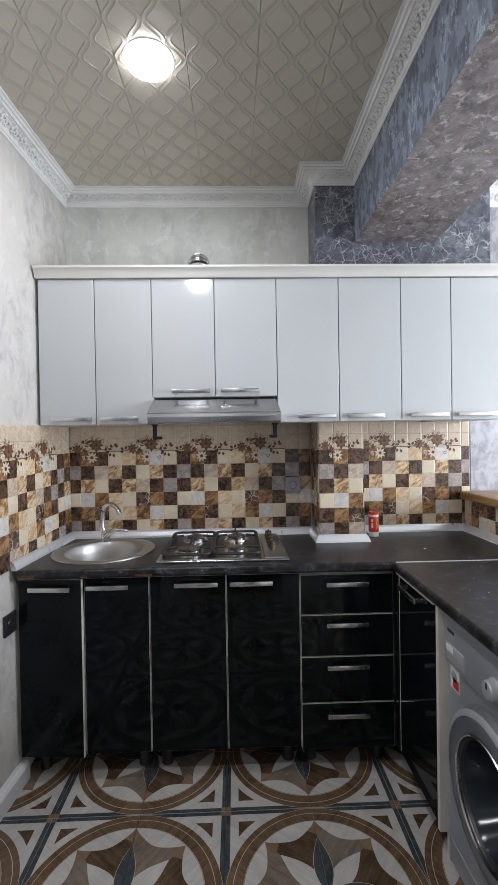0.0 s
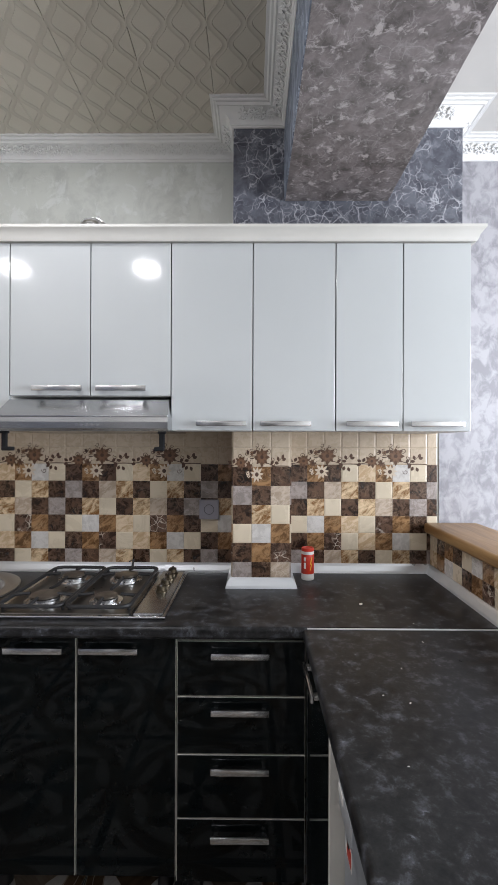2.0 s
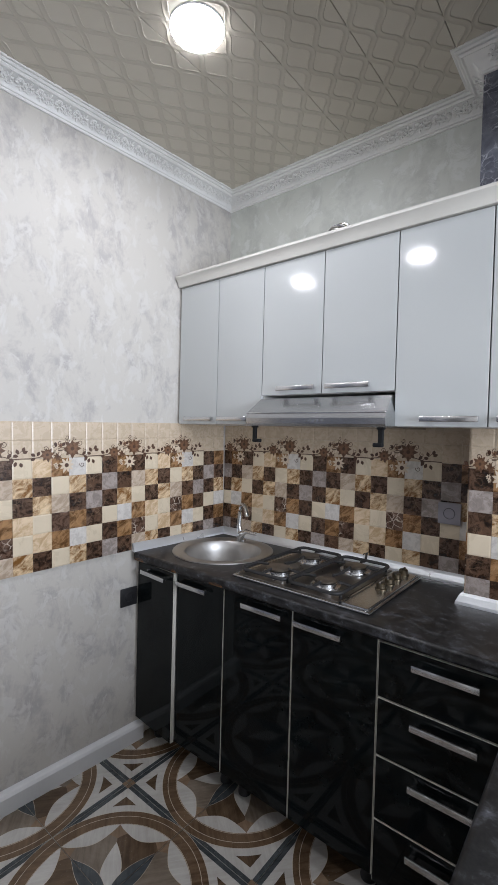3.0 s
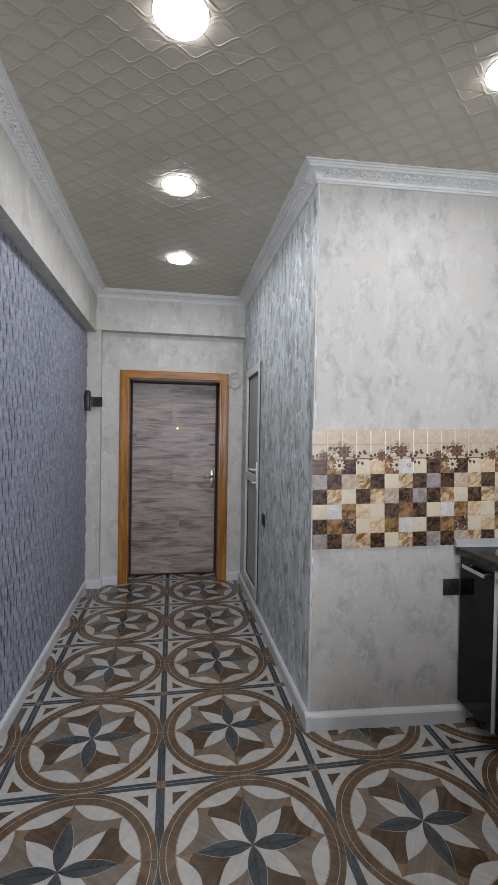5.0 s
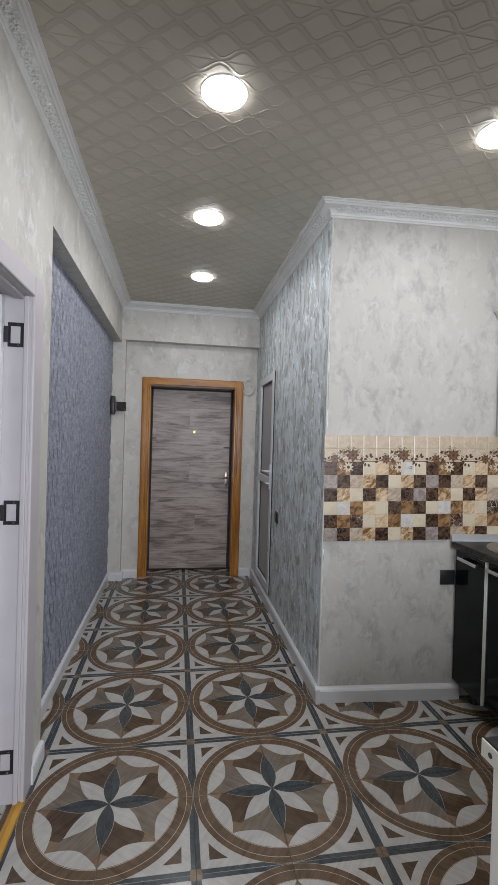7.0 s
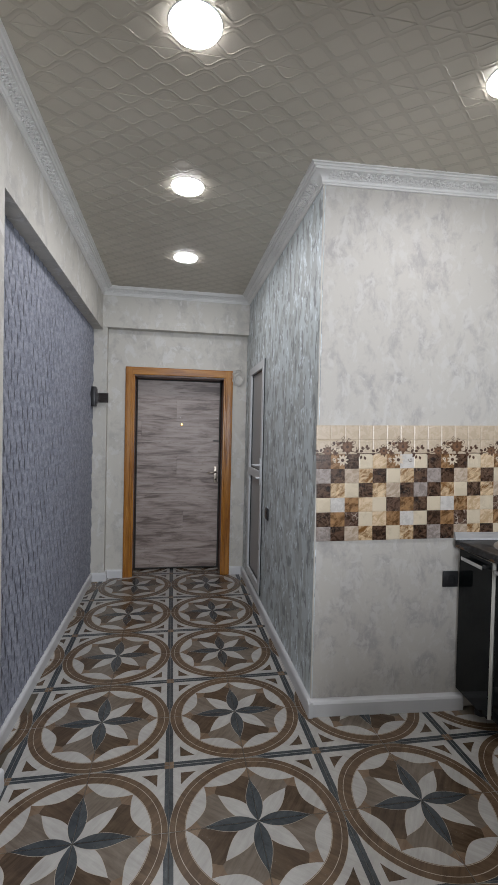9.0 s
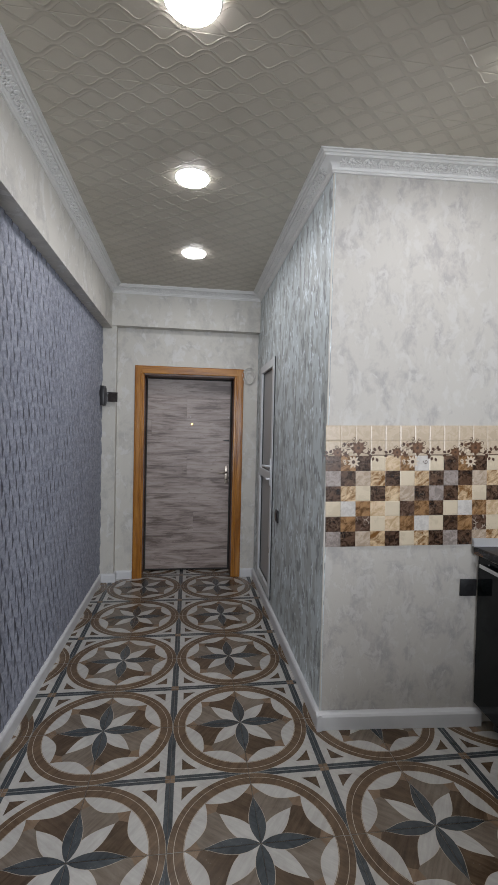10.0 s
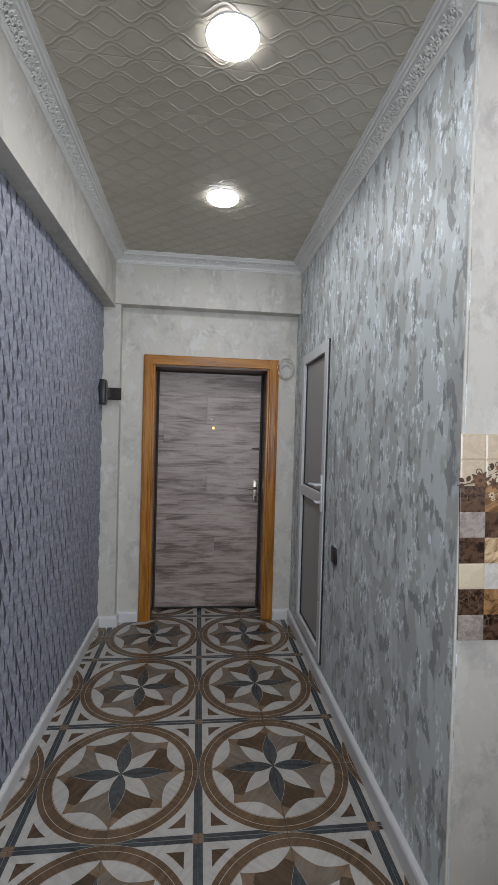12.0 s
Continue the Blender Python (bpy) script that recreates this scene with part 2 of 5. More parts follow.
M_casing_v = wood("honey_wood_upright", (0.15, 0.045, 0.005), (0.41, 0.168, 0.022), (0.56, 0.26, 0.046), 2, 0.24)
M_casing_h = wood("honey_wood_across", (0.15, 0.045, 0.005), (0.41, 0.168, 0.022), (0.56, 0.26, 0.046), 1, 0.24)
M_bar_wood = wood("bar_wood", (0.17, 0.085, 0.025), (0.37, 0.205, 0.07), (0.47, 0.29, 0.12), 1, 0.35)


def laminate():
    """Grey wood-look laminate: broad pale and smoky stretches, long grain and a few dark cracks."""
    m, nt, p = nodes_of("grey_laminate", 0.42)
    g = G(nt)
    v = g.coord((1, 1, 1), True)
    long = g.coord((1, 0.45, 9.0), True)
    broad, grain = g.noise(g.coord((1, 0.55, 3.4), True), 4.5, 4, 0.6, 0.6), g.noise(long, 7, 7, 0.68, 0.5)
    fine = g.noise(long, 40, 4)
    tone = g.m("MULTIPLY_ADD", broad, 0.6, g.m("MULTIPLY", grain, 0.4))
    c = g.ramp(tone, (0.40, (0.135, 0.098, 0.083)), (0.48, (0.315, 0.255, 0.228)), (0.57, (0.45, 0.38, 0.345)))
    crack = g.ramp(g.m("ABSOLUTE", g.m("SUBTRACT", g.noise(g.coord((1, 0.8, 7.0), True), 4.0, 3, 0.5, 0.3), 0.56)), (0.0, 1.0), (0.008, 0.0))
    c = g.mix(g.m("MULTIPLY", crack, 0.65), c, (0.07, 0.05, 0.045))
    g.put(p.inputs["Base Color"], g.mix(g.m("MULTIPLY", fine, 0.3), c, (0.16, 0.13, 0.12)))
    g.put(p.inputs["Roughness"], g.m("MULTIPLY_ADD", fine, 0.15, 0.36))
    g.bump(p, fine, 0.15, 0.001)
    return m


M_plank = laminate()
M_redwood = basic("dark_red_lining", (0.115, 0.042, 0.018), 0.35, var=0.2)


# ---- mesh helpers ----
def box(bm, x0, x1, y0, y1, z0, z1, bevel=0.0, segs=2):
    vs = bmesh.ops.create_cube(bm, size=1.0)["verts"]
    bmesh.ops.scale(bm, vec=(x1 - x0, y1 - y0, z1 - z0), verts=vs)
    bmesh.ops.translate(bm, vec=((x0 + x1) / 2, (y0 + y1) / 2, (z0 + z1) / 2), verts=vs)
    if bevel:
        es = list({e for v in vs for e in v.link_edges})
        bmesh.ops.bevel(bm, geom=es, offset=bevel, segments=segs, affect="EDGES", profile=0.5)
    return bm


def one_box(*a, **k):
    return box(bmesh.new(), *a, **k)


def rod(bm, a, b, r, segs=12, r2=None):
    a, b = Vector(a), Vector(b)
    d = b - a
    m = Matrix.Translation((a + b) / 2) @ d.to_track_quat("Z", "Y").to_matrix().to_4x4()
    bmesh.ops.create_cone(bm, cap_ends=True, segments=segs, radius1=r, radius2=r if r2 is None else r2, depth=d.length, matrix=m)
    return bm


def tube(bm, pts, r, segs=10, closed=False):
    """A round tube along a line of points; r may be one radius or one for each point."""
    pts = [Vector(q) for q in pts]
    n = len(pts)
    rings = []
    up = Vector((0, 0, 1))
    for i, q in enumerate(pts):
        d = (pts[(i + 1) % n] - pts[i - 1]) if closed else (pts[min(i + 1, n - 1)] - pts[max(i - 1, 0)])
        d.normalize()
        s = d.cross(up if abs(d.z) < 0.95 else Vector((1, 0, 0))).normalized()
        t = s.cross(d)
        rr = r[i] if isinstance(r, (list, tuple)) else r
        rings.append([bm.verts.new(q + rr * (math.cos(2 * math.pi * k / segs) * s + math.sin(2 * math.pi * k / segs) * t)) for k in range(segs)])
    for i in range(n if closed else n - 1):
        A, B = rings[i], rings[(i + 1) % n]
        for k in range(segs):
            bm.faces.new((A[k], A[(k + 1) % segs], B[(k + 1) % segs], B[k]))
    if not closed:
        bm.faces.new(rings[0][::-1])
        bm.faces.new(rings[-1])
    return bm


def lathe(bm, prof, centre, axis="z", segs=32, sy=1.0, caps=True):
    """Turns a profile of (radius, height) round an axis through centre."""
    cx, cy, cz = centre
    rings = []
    for r, h in prof:
        ring = []
        for k in range(segs):
            t = 2 * math.pi * k / segs
            a, b = r * math.cos(t), r * math.sin(t) * sy
            q = {"z": (cx + a, cy + b, cz + h), "x": (cx + h, cy + a, cz + b), "y": (cx + a, cy + h, cz + b)}[axis]
            ring.append(bm.verts.new(q))
        rings.append(ring)
    for A, B in zip(rings, rings[1:]):
        for k in range(segs):
            bm.faces.new((A[k], A[(k + 1) % segs], B[(k + 1) % segs], B[k]))
    if caps and prof[0][0] > 1e-6:
        bm.faces.new(rings[0][::-1])
    if caps and prof[-1][0] > 1e-6:
        bm.faces.new(rings[-1])
    return bm


def sweep(bm, prof, path, closed=False):
    """Runs a profile of (out, up) along a plan path with mitred corners; out lies to the left of the way."""
    n = len(path)
    P = [Vector(q) for q in path]
    rows = []
    for i in range(n):
        d0 = (P[i] - P[i - 1]) if (i > 0 or closed) else (P[1] - P[0])
        d1 = (P[(i + 1) % n] - P[i]) if (i < n - 1 or closed) else (P[-1] - P[-2])
        n0, n1 = Vector((-d0.y, d0.x)).normalized(), Vector((-d1.y, d1.x)).normalized()
        k = (n0 + n1) / max(0.2, (1 + n0.dot(n1)))
        rows.append([bm.verts.new((P[i].x + k.x * o, P[i].y + k.y * o, u)) for o, u in prof])
    for i in range(n if closed else n - 1):
        A, B = rows[i], rows[(i + 1) % n]
        for j in range(len(prof) - 1):
            bm.faces.new((A[j], B[j], B[j + 1], A[j + 1]))
    if not closed:
        bm.faces.new(rows[0])
        bm.faces.new(rows[-1][::-1])
    return bm


def mesh_of(name, bm, mats, smooth=False):
    bmesh.ops.recalc_face_normals(bm, faces=bm.faces)
    me = bpy.data.meshes.new(name)
    bm.to_mesh(me)
    bm.free()
    for q in mats if isinstance(mats, (list, tuple)) else [mats]:
        me.materials.append(q)
    if smooth:
        me.polygons.foreach_set("use_smooth", [True] * len(me.polygons))
        me.set_sharp_from_angle(angle=radians(35))
    return me


def thing(name, at, label, category, group=""):
    ob = new(name)
    ob.empty_display_size = 0.05
    ob.location = at
    return tagged(ob, label, category, group)


def part(name, bm, material, parent, label="", smooth=False):
    ob = new(name, mesh_of(name, bm, material, smooth))
    ob.parent = parent
    if parent.type == "EMPTY":
        ob.matrix_parent_inverse = parent.matrix_basis.inverted()
    return tagged(ob, label) if label else ob


def single(name, bm, material, label, category, group="", smooth=False):
    return tagged(new(name, mesh_of(name, bm, material, smooth)), label, category, group)


def structure(name, bm, material, label="", category="", smooth=False):
    return tagged(new(name, mesh_of(name, bm, material, smooth)), label, category, kind="structure")

# ---- structure ----
YB = 2.468          # plaster face of the kitchen's back wall
KX0, KX1 = -1.036, -0.955   # kitchen side wall: face at its corner and at the back wall (not quite square)
CY = 1.112          # corridor face of the same corner
YS = -0.28          # wall with the niche
YN = -0.368         # back of the niche
XE = -3.335         # wall with the entrance door
EAST, TOP = 3.3, 2.95


def prism(bm, pts, z0, z1):
    lo, hi = [bm.verts.new((x, y, z0)) for x, y in pts], [bm.verts.new((x, y, z1)) for x, y in pts]
    n = len(pts)
    bm.faces.new(lo[::-1])
    bm.faces.new(hi)
    for i in range(n):
        bm.faces.new((lo[i], lo[(i + 1) % n], hi[(i + 1) % n], hi[i]))
    return bm


structure("floor", one_box(-3.9, EAST + 0.1, -2.2, YB + 0.2, -0.12, -0.010), basic("grout", (0.16, 0.15, 0.14), 0.8), "grey grout bed under patterned floor tiles", "floor")
wall_north = structure("wall_north", one_box(-1.2, EAST + 0.15, YB, YB + 0.15, -0.1, TOP), [M_green_plaster], "pale greenish trowelled plaster wall behind the kitchen", "wall")
paper = structure("wall_paper_north", one_box(1.262, EAST, YB - 0.004, YB + 0.002, 0, CEIL), M_leafpaper, "pale lilac patterned wallpaper on the far wall", "wallpaper")

# block between kitchen and corridor: one body, the corridor face in silver plaster, the kitchen face in cream
bm = prism(bmesh.new(), [(KX0 - 0.2, CY + 0.01), (KX0, CY + 0.01), (KX1, YB), (KX1 - 0.2, YB)], -0.05, TOP)
wall_kitchen = structure("wall_kitchen", bm, M_cream_plaster, "cream and pearl trowelled plaster kitchen wall", "wall")
bm = bmesh.new()
BD0, BD1 = -3.06, -2.39    # bathroom doorway
box(bm, BD1, KX0, CY, CY + 0.12, -0.05, TOP)
box(bm, XE - 0.3, BD0, CY, CY + 0.12, -0.05, TOP)
box(bm, BD0, BD1, CY, CY + 0.12, 2.05, TOP)
box(bm, BD0, BD1, CY, CY + 0.12, -0.05, 0.118)
wall_corridor = structure("wall_corridor", bm, M_silver_plaster, "silver-grey corridor wall with pearl daubs", "wall")

structure("corner_trim", lathe(bmesh.new(), [(0.0045, 0.08), (0.0045, CEIL - 0.06)], (KX0 - 0.0012, CY + 0.0018, 0), "z", 12), M_end_plaster, "pale rounded bead on the plaster corner", "trim", True)

# wall with the niche and the white room door
DX0, DX1, DTOP = -0.488, 0.36, 1.990
bm = bmesh.new()
box(bm, -0.748, DX0, YS - 0.12, YS, -0.05, TOP)
box(bm, DX1, EAST, YS - 0.12, YS, -0.05, TOP)
box(bm, DX0, DX1, YS - 0.12, YS, DTOP, TOP)
box(bm, -3.25, -0.748, YS - 0.12, YS, 2.385, TOP)
structure("wall_south", bm, M_end_plaster, "pale trowelled plaster wall with a long niche", "wall")
structure("niche_wall", one_box(-3.26, -0.748, YN - 0.1, YN, -0.05, 2.4), M_rhomb, "violet-grey wallpaper with embossed tall rhombs", "wallpaper")

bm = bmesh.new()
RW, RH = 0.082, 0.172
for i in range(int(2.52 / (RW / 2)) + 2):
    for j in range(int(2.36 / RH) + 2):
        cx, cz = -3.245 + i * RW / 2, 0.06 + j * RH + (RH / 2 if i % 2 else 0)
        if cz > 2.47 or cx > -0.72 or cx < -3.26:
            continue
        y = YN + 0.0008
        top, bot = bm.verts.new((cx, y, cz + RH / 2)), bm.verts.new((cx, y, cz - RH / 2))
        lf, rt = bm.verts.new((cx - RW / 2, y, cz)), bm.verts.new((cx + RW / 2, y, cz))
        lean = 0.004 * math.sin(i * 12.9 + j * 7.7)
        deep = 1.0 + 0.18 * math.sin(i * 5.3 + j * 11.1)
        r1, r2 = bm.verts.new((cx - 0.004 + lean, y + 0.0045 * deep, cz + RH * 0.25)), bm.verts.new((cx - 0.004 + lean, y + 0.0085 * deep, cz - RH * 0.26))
        # left facets get the shaded tone, right facets the lit one
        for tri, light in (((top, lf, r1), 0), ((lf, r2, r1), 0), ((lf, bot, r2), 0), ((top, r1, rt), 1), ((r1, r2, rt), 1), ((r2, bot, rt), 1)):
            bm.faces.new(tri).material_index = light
ob = new("paper_relief", mesh_of("paper_relief", bm, [M_rhomb, M_rhomb_lit]))
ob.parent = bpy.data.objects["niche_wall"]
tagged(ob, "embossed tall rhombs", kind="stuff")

# end wall, its pilaster and its beam
ED0, ED1, EDT = 0.0, 0.895, 1.985
bm = bmesh.new()
box(bm, XE - 0.3, XE, -0.5, ED0, -0.05, TOP)
box(bm, XE - 0.3, XE, ED1, CY, -0.05, TOP)
box(bm, XE - 0.3, XE, ED0, ED1, EDT, TOP)
box(bm, XE, -3.25, YN - 0.05, -0.24, -0.05, 2.41)
box(bm, XE, -3.235, YN - 0.05, CY, 2.41, TOP)
structure("wall_west", bm, M_end_plaster, "pale plaster end wall with a shallow beam", "wall")
bm = bmesh.new()
box(bm, EAST, EAST + 0.15, -2.2, 0.2, -0.05, TOP)
box(bm, EAST, EAST + 0.15, 1.7, YB + 0.15, -0.05, TOP)
box(bm, EAST, EAST + 0.15, 0.2, 1.7, -0.05, 0.95)
box(bm, EAST, EAST + 0.15, 0.2, 1.7, 2.25, TOP)
structure("wall_east", bm, M_plain_wall, "plain pale wall", "wall")

# pier, dark papered block above the cabinets and the beam across the room
PX0, PX1, PY = 0.368, 0.597, 2.256
structure("pier", one_box(PX0 + 0.004, PX1 - 0.004, PY + 0.006, YB, 0.0, 2.3), M_plain_wall, "narrow wall pier behind the worktop", "pier")
structure("papered_block", one_box(PX0, 1.265, PY, YB - 0.001, 2.3, TOP), M_marble, "dark marble-patterned paper over the wall cabinets", "wallpaper")
structure("beam_paper", one_box(0.568, 0.5718, YS, PY - 0.001, 2.4205, TOP), M_beam_side, "blue-grey brushed paper on the side of the beam", "wallpaper")
structure("beam", one_box(0.572, 0.972, YS, PY, 2.42, TOP), M_beam, "dark papered ceiling beam with pale veins", "beam")

# ceilings: panels with fine joints, one mesh
bm = bmesh.new()
px = -0.202 - 0.25 * 14
while px < 0.57:
    x0, x1 = max(px + 0.0008, -3.7), min(px + 0.2492, 0.58)
    if x1 > x0:
        box(bm, x0, x1, -0.5, YB + 0.1, CEIL, CEIL + 0.012, 0.0016, 1)
    px += 0.25
RIB = [(-0.0112, 0.0004), (-0.0100, -0.0019), (-0.0084, -0.0026), (-0.0062, -0.0012), (0.0062, -0.0012), (0.0084, -0.0026), (0.0100, -0.0019), (0.0112, 0.0004)]


def wavy_ribs(bm):
    """Pairs of mirrored wavy ribs along every panel, meeting between the joints."""
    step, wave, swing = 0.0625, 0.148, 0.0225
    n = int((0.58 + 3.45) / step)
    for k in range(n):
        x = -0.202 + 0.25 * 3 + step / 2 - step * (k + 1)
        if x > 0.56:
            continue
        y0, y1 = -0.33, (YB + 0.02 if x > KX0 - 0.02 else CY + 0.02)
        count = int((y1 - y0) / wave * 14)
        sign, sink = (1, 0.0) if k % 2 else (-1, 0.0003)
        rows = []
        for i in range(count + 1):
            y = y0 + (y1 - y0) * i / count
            a = 2 * math.pi * y / wave
            slope = sign * swing * 2 * math.pi / wave * math.cos(a)
            nx, ny = 1 / math.hypot(1, slope), -slope / math.hypot(1, slope)
            rows.append([bm.verts.new((x + sign * swing * math.sin(a) + nx * o, y + ny * o, CEIL + d + (sink if d < 0 else 0))) for o, d in RIB])
        for A, B in zip(rows, rows[1:]):
            for j in range(len(RIB) - 1):
                f = bm.faces.new((A[j], A[j + 1], B[j + 1], B[j]))
                f.smooth, f.material_index = True, 1
    return bm


wavy_ribs(bm)
structure("ceiling", bm, [M_ceiling, M_rib], "taupe plastic ceiling panels with embossed wavy ribs", "ceiling")
structure("ceiling_slab", one_box(-3.8, EAST + 0.1, -2.2, YB + 0.2, CEIL + 0.02, CEIL + 0.2), M_plain_wall, "slab above the ceiling panels", "ceiling")
structure("ceiling_east", one_box(0.96, EAST, -0.5, YB + 0.1, CEIL, CEIL + 0.015), M_ceil_white, "plain white ceiling", "ceiling")

# crown moulding
CROWN = [(0, CEIL - 0.070), (0.007, CEIL - 0.070), (0.010, CEIL - 0.066), (0.007, CEIL - 0.062), (0.013, CEIL - 0.060), (0.016, CEIL - 0.055), (0.012, CEIL - 0.052), (0.020, CEIL - 0.040),
         (0.034, CEIL - 0.027), (0.054, CEIL - 0.020), (0.060, CEIL - 0.022), (0.066, CEIL - 0.016), (0.064, CEIL - 0.012), (0.073, CEIL - 0.013), (0.078, CEIL - 0.008), (0.076, CEIL - 0.005), (0.087, CEIL - 0.006), (0.088, CEIL), (0, CEIL)]
MAIN_RUN = [(0.572, YS), (0.572, PY), (PX0, PY), (PX0, YB), (KX1, YB), (KX0, CY), (-3.235, CY), (-3.235, YS), (0.572, YS)]
crown = structure("crown_moulding", sweep(bmesh.new(), CROWN, MAIN_RUN), M_crown, "white moulded crown with scroll relief", "moulding", True)
EAST_RUN = [(EAST, YS), (EAST, YB - 0.004), (1.265, YB - 0.004), (1.265, PY), (0.972, PY), (0.972, YS)]
crown_e = structure("crown_moulding", sweep(bmesh.new(), CROWN, EAST_RUN), M_crown, "white moulded crown with scroll relief", "moulding", True)


def scroll(s):
    """One scroll of the crown's relief: a leafy spiral, in (along, across) with its height."""
    bm = bmesh.new()
    for k, (cx, turn) in enumerate(((0.0, 1), (0.052, -1))):
        pts = []
        for i in range(15):
            a = i / 14 * 3.6 * math.pi / 2
            r = 0.021 * (1 - i / 17)
            pts.append((cx + turn * r * math.cos(a), turn * r * math.sin(a), 0.0))
        tube(bm, pts, [0.0055 * (1 - 0.5 * i / 14) for i in range(15)], 5)
        for j in range(7):
            a = j * 0.9 + k
            far = 0.022 + 0.004 * (j % 2)
            rod(bm, (cx + 0.008 * math.cos(a), 0.008 * math.sin(a), 0), (cx + far * math.cos(a), 0.9 * far * math.sin(a), -0.0015), 0.0050, 6, 0.0034)
    return mesh_of("scroll", bm, M_crown, True)


SCROLL = scroll(0)


def dress_crown(parent, run):
    """Scroll relief on the crown's slope, joined to one mesh for a whole run."""
    bm = bmesh.new()
    for (ax, ay), (bx, by) in zip(run, run[1:]):
        d = Vector((bx - ax, by - ay, 0))
        length = d.length
        d.normalize()
        out = Vector((-d.y, d.x, 0))
        slope = (out + Vector((0, 0, 0.68))).normalized()
        face = d.cross(slope)
        n = int((length - 0.06) / 0.072)
        for i in range(n):
            s = 0.03 + (i + 0.35) * (length - 0.06) / max(n, 1)
            at = Vector((ax, ay, CEIL - 0.036)) + d * s + out * 0.034
            m = (Matrix((d * 0.8, slope, face * 0.65)).transposed()).to_4x4()
            m.translation = at
            tmp = bmesh.new()
            tmp.from_mesh(SCROLL)
            bmesh.ops.transform(tmp, matrix=m, verts=tmp.verts)
            me = bpy.data.meshes.new("t")
            tmp.to_mesh(me)
            tmp.free()
            bm.from_mesh(me)
            bpy.data.meshes.remove(me)
    ob = new("scroll_relief", mesh_of("scroll_relief", bm, M_crown, True))
    ob.parent = parent


dress_crown(crown, MAIN_RUN[:-1] + [(-3.235, YS), (0.0, YS)])
dress_crown(crown_e, EAST_RUN[1:5])

# skirting boards
SK = [(0, 0.080), (0.008, 0.081), (0.013, 0.076), (0.016, 0.066), (0.016, 0.0), (0, 0.0)]


def skirting(path, deep=1.35):
    structure("baseboard", sweep(bmesh.new(), [(o * deep, u) for o, u in SK], path), M_skirt, "white plastic skirting board", "skirting")


skirting([(KX0 + 0.05, 1.93), (KX0, CY - 0.0210)], 2.2)
skirting([(KX0 + 0.044, CY), (XE, CY), (XE, ED1 + 0.078)])
skirting([(XE, ED0 - 0.08), (XE, -0.24), (-3.25, -0.24), (-3.25, YN), (-0.748, YN)])
skirting([(-0.740, YS), (-0.580, YS)])

# plain assumed window in the east wall, out of view, round the added fill
win = structure("window_1", one_box(EAST + 0.05, EAST + 0.10, 0.2, 0.26, 0.95, 2.25), M_white_paint, "assumed, unseen white window frame in the east wall", "window")
for bx in ((1.64, 1.7, 0.95, 2.25), (0.92, 0.98, 0.95, 2.25), (0.26, 1.64, 0.95, 1.01), (0.26, 1.64, 2.19, 2.25)):
    ob = new("frame_bar", mesh_of("frame_bar", one_box(EAST + 0.052, EAST + 0.098, *bx), M_white_paint))
    ob.parent = win

# lamps flush with the ceiling
def ceiling_lamp(x, y):
    t = thing("ceiling_lamp", (x, y, CEIL), "round white flush ceiling lamp, switched on", "lamp", "round ceiling lamps")
    part("rim", lathe(bmesh.new(), [(0.080, -0.004), (0.088, -0.004), (0.091, -0.001), (0.072, 0.004)], (x, y, CEIL)), M_white_paint, t, "white plastic rim", True)
    part("diffuser", lathe(bmesh.new(), [(0.0, -0.020), (0.064, -0.019), (0.080, -0.014), (0.087, -0.004)], (x, y, CEIL), "z", 32), M_glow, t, "glowing white diffuser", True)


for lx, ly in LAMPS:
    ceiling_lamp(lx, ly)

# ---- kitchen: wall cabinets ----
UF, UB, UT = 2.117, 1.513, 2.195
GAPS = [-0.962, -0.701, -0.436, -0.142, 0.151, 0.447, 0.746, 0.989, 1.234]


def bar_handle(parent, x0, x1, y, z, depth=0.028, mat=None):
    """A flat bar on two posts, proud of a front that faces -y."""
    bm = box(bmesh.new(), x0, x1, y - depth, y - depth + 0.010, z - 0.0095, z + 0.0095, 0.002, 2)
    box(bm, x0 + 0.008, x0 + 0.024, y - depth + 0.004, y, z - 0.008, z + 0.008, 0.002, 1)
    box(bm, x1 - 0.024, x1 - 0.008, y - depth + 0.004, y, z - 0.008, z + 0.008, 0.002, 1)
    return part("handle", bm, mat or M_chrome, parent, "chrome bar handle", True)


def wall_cabinet(a, b, zb, doors):
    t = thing("wall_cabinet", ((a + b) / 2, UF + 0.1, zb), "glossy white wall cabinet with chrome bar handles", "cabinet", "white wall cabinets")
    back = PY - 0.004 if a < PX1 and b > PX0 else YB - 0.012
    part("body", one_box(a + 0.001, b - 0.001, UF + 0.02, back, zb, UT, 0.001, 1), M_carcass, t)
    for i, (x0, x1, h0, h1) in enumerate(doors):
        d = part("door", one_box(x0 + 0.002, x1 - 0.002, UF, UF + 0.018, zb + 0.001, UT - 0.003, 0.0015, 2), M_white_gloss, t)
        bar_handle(d, h0, h1, UF, zb + 0.026)


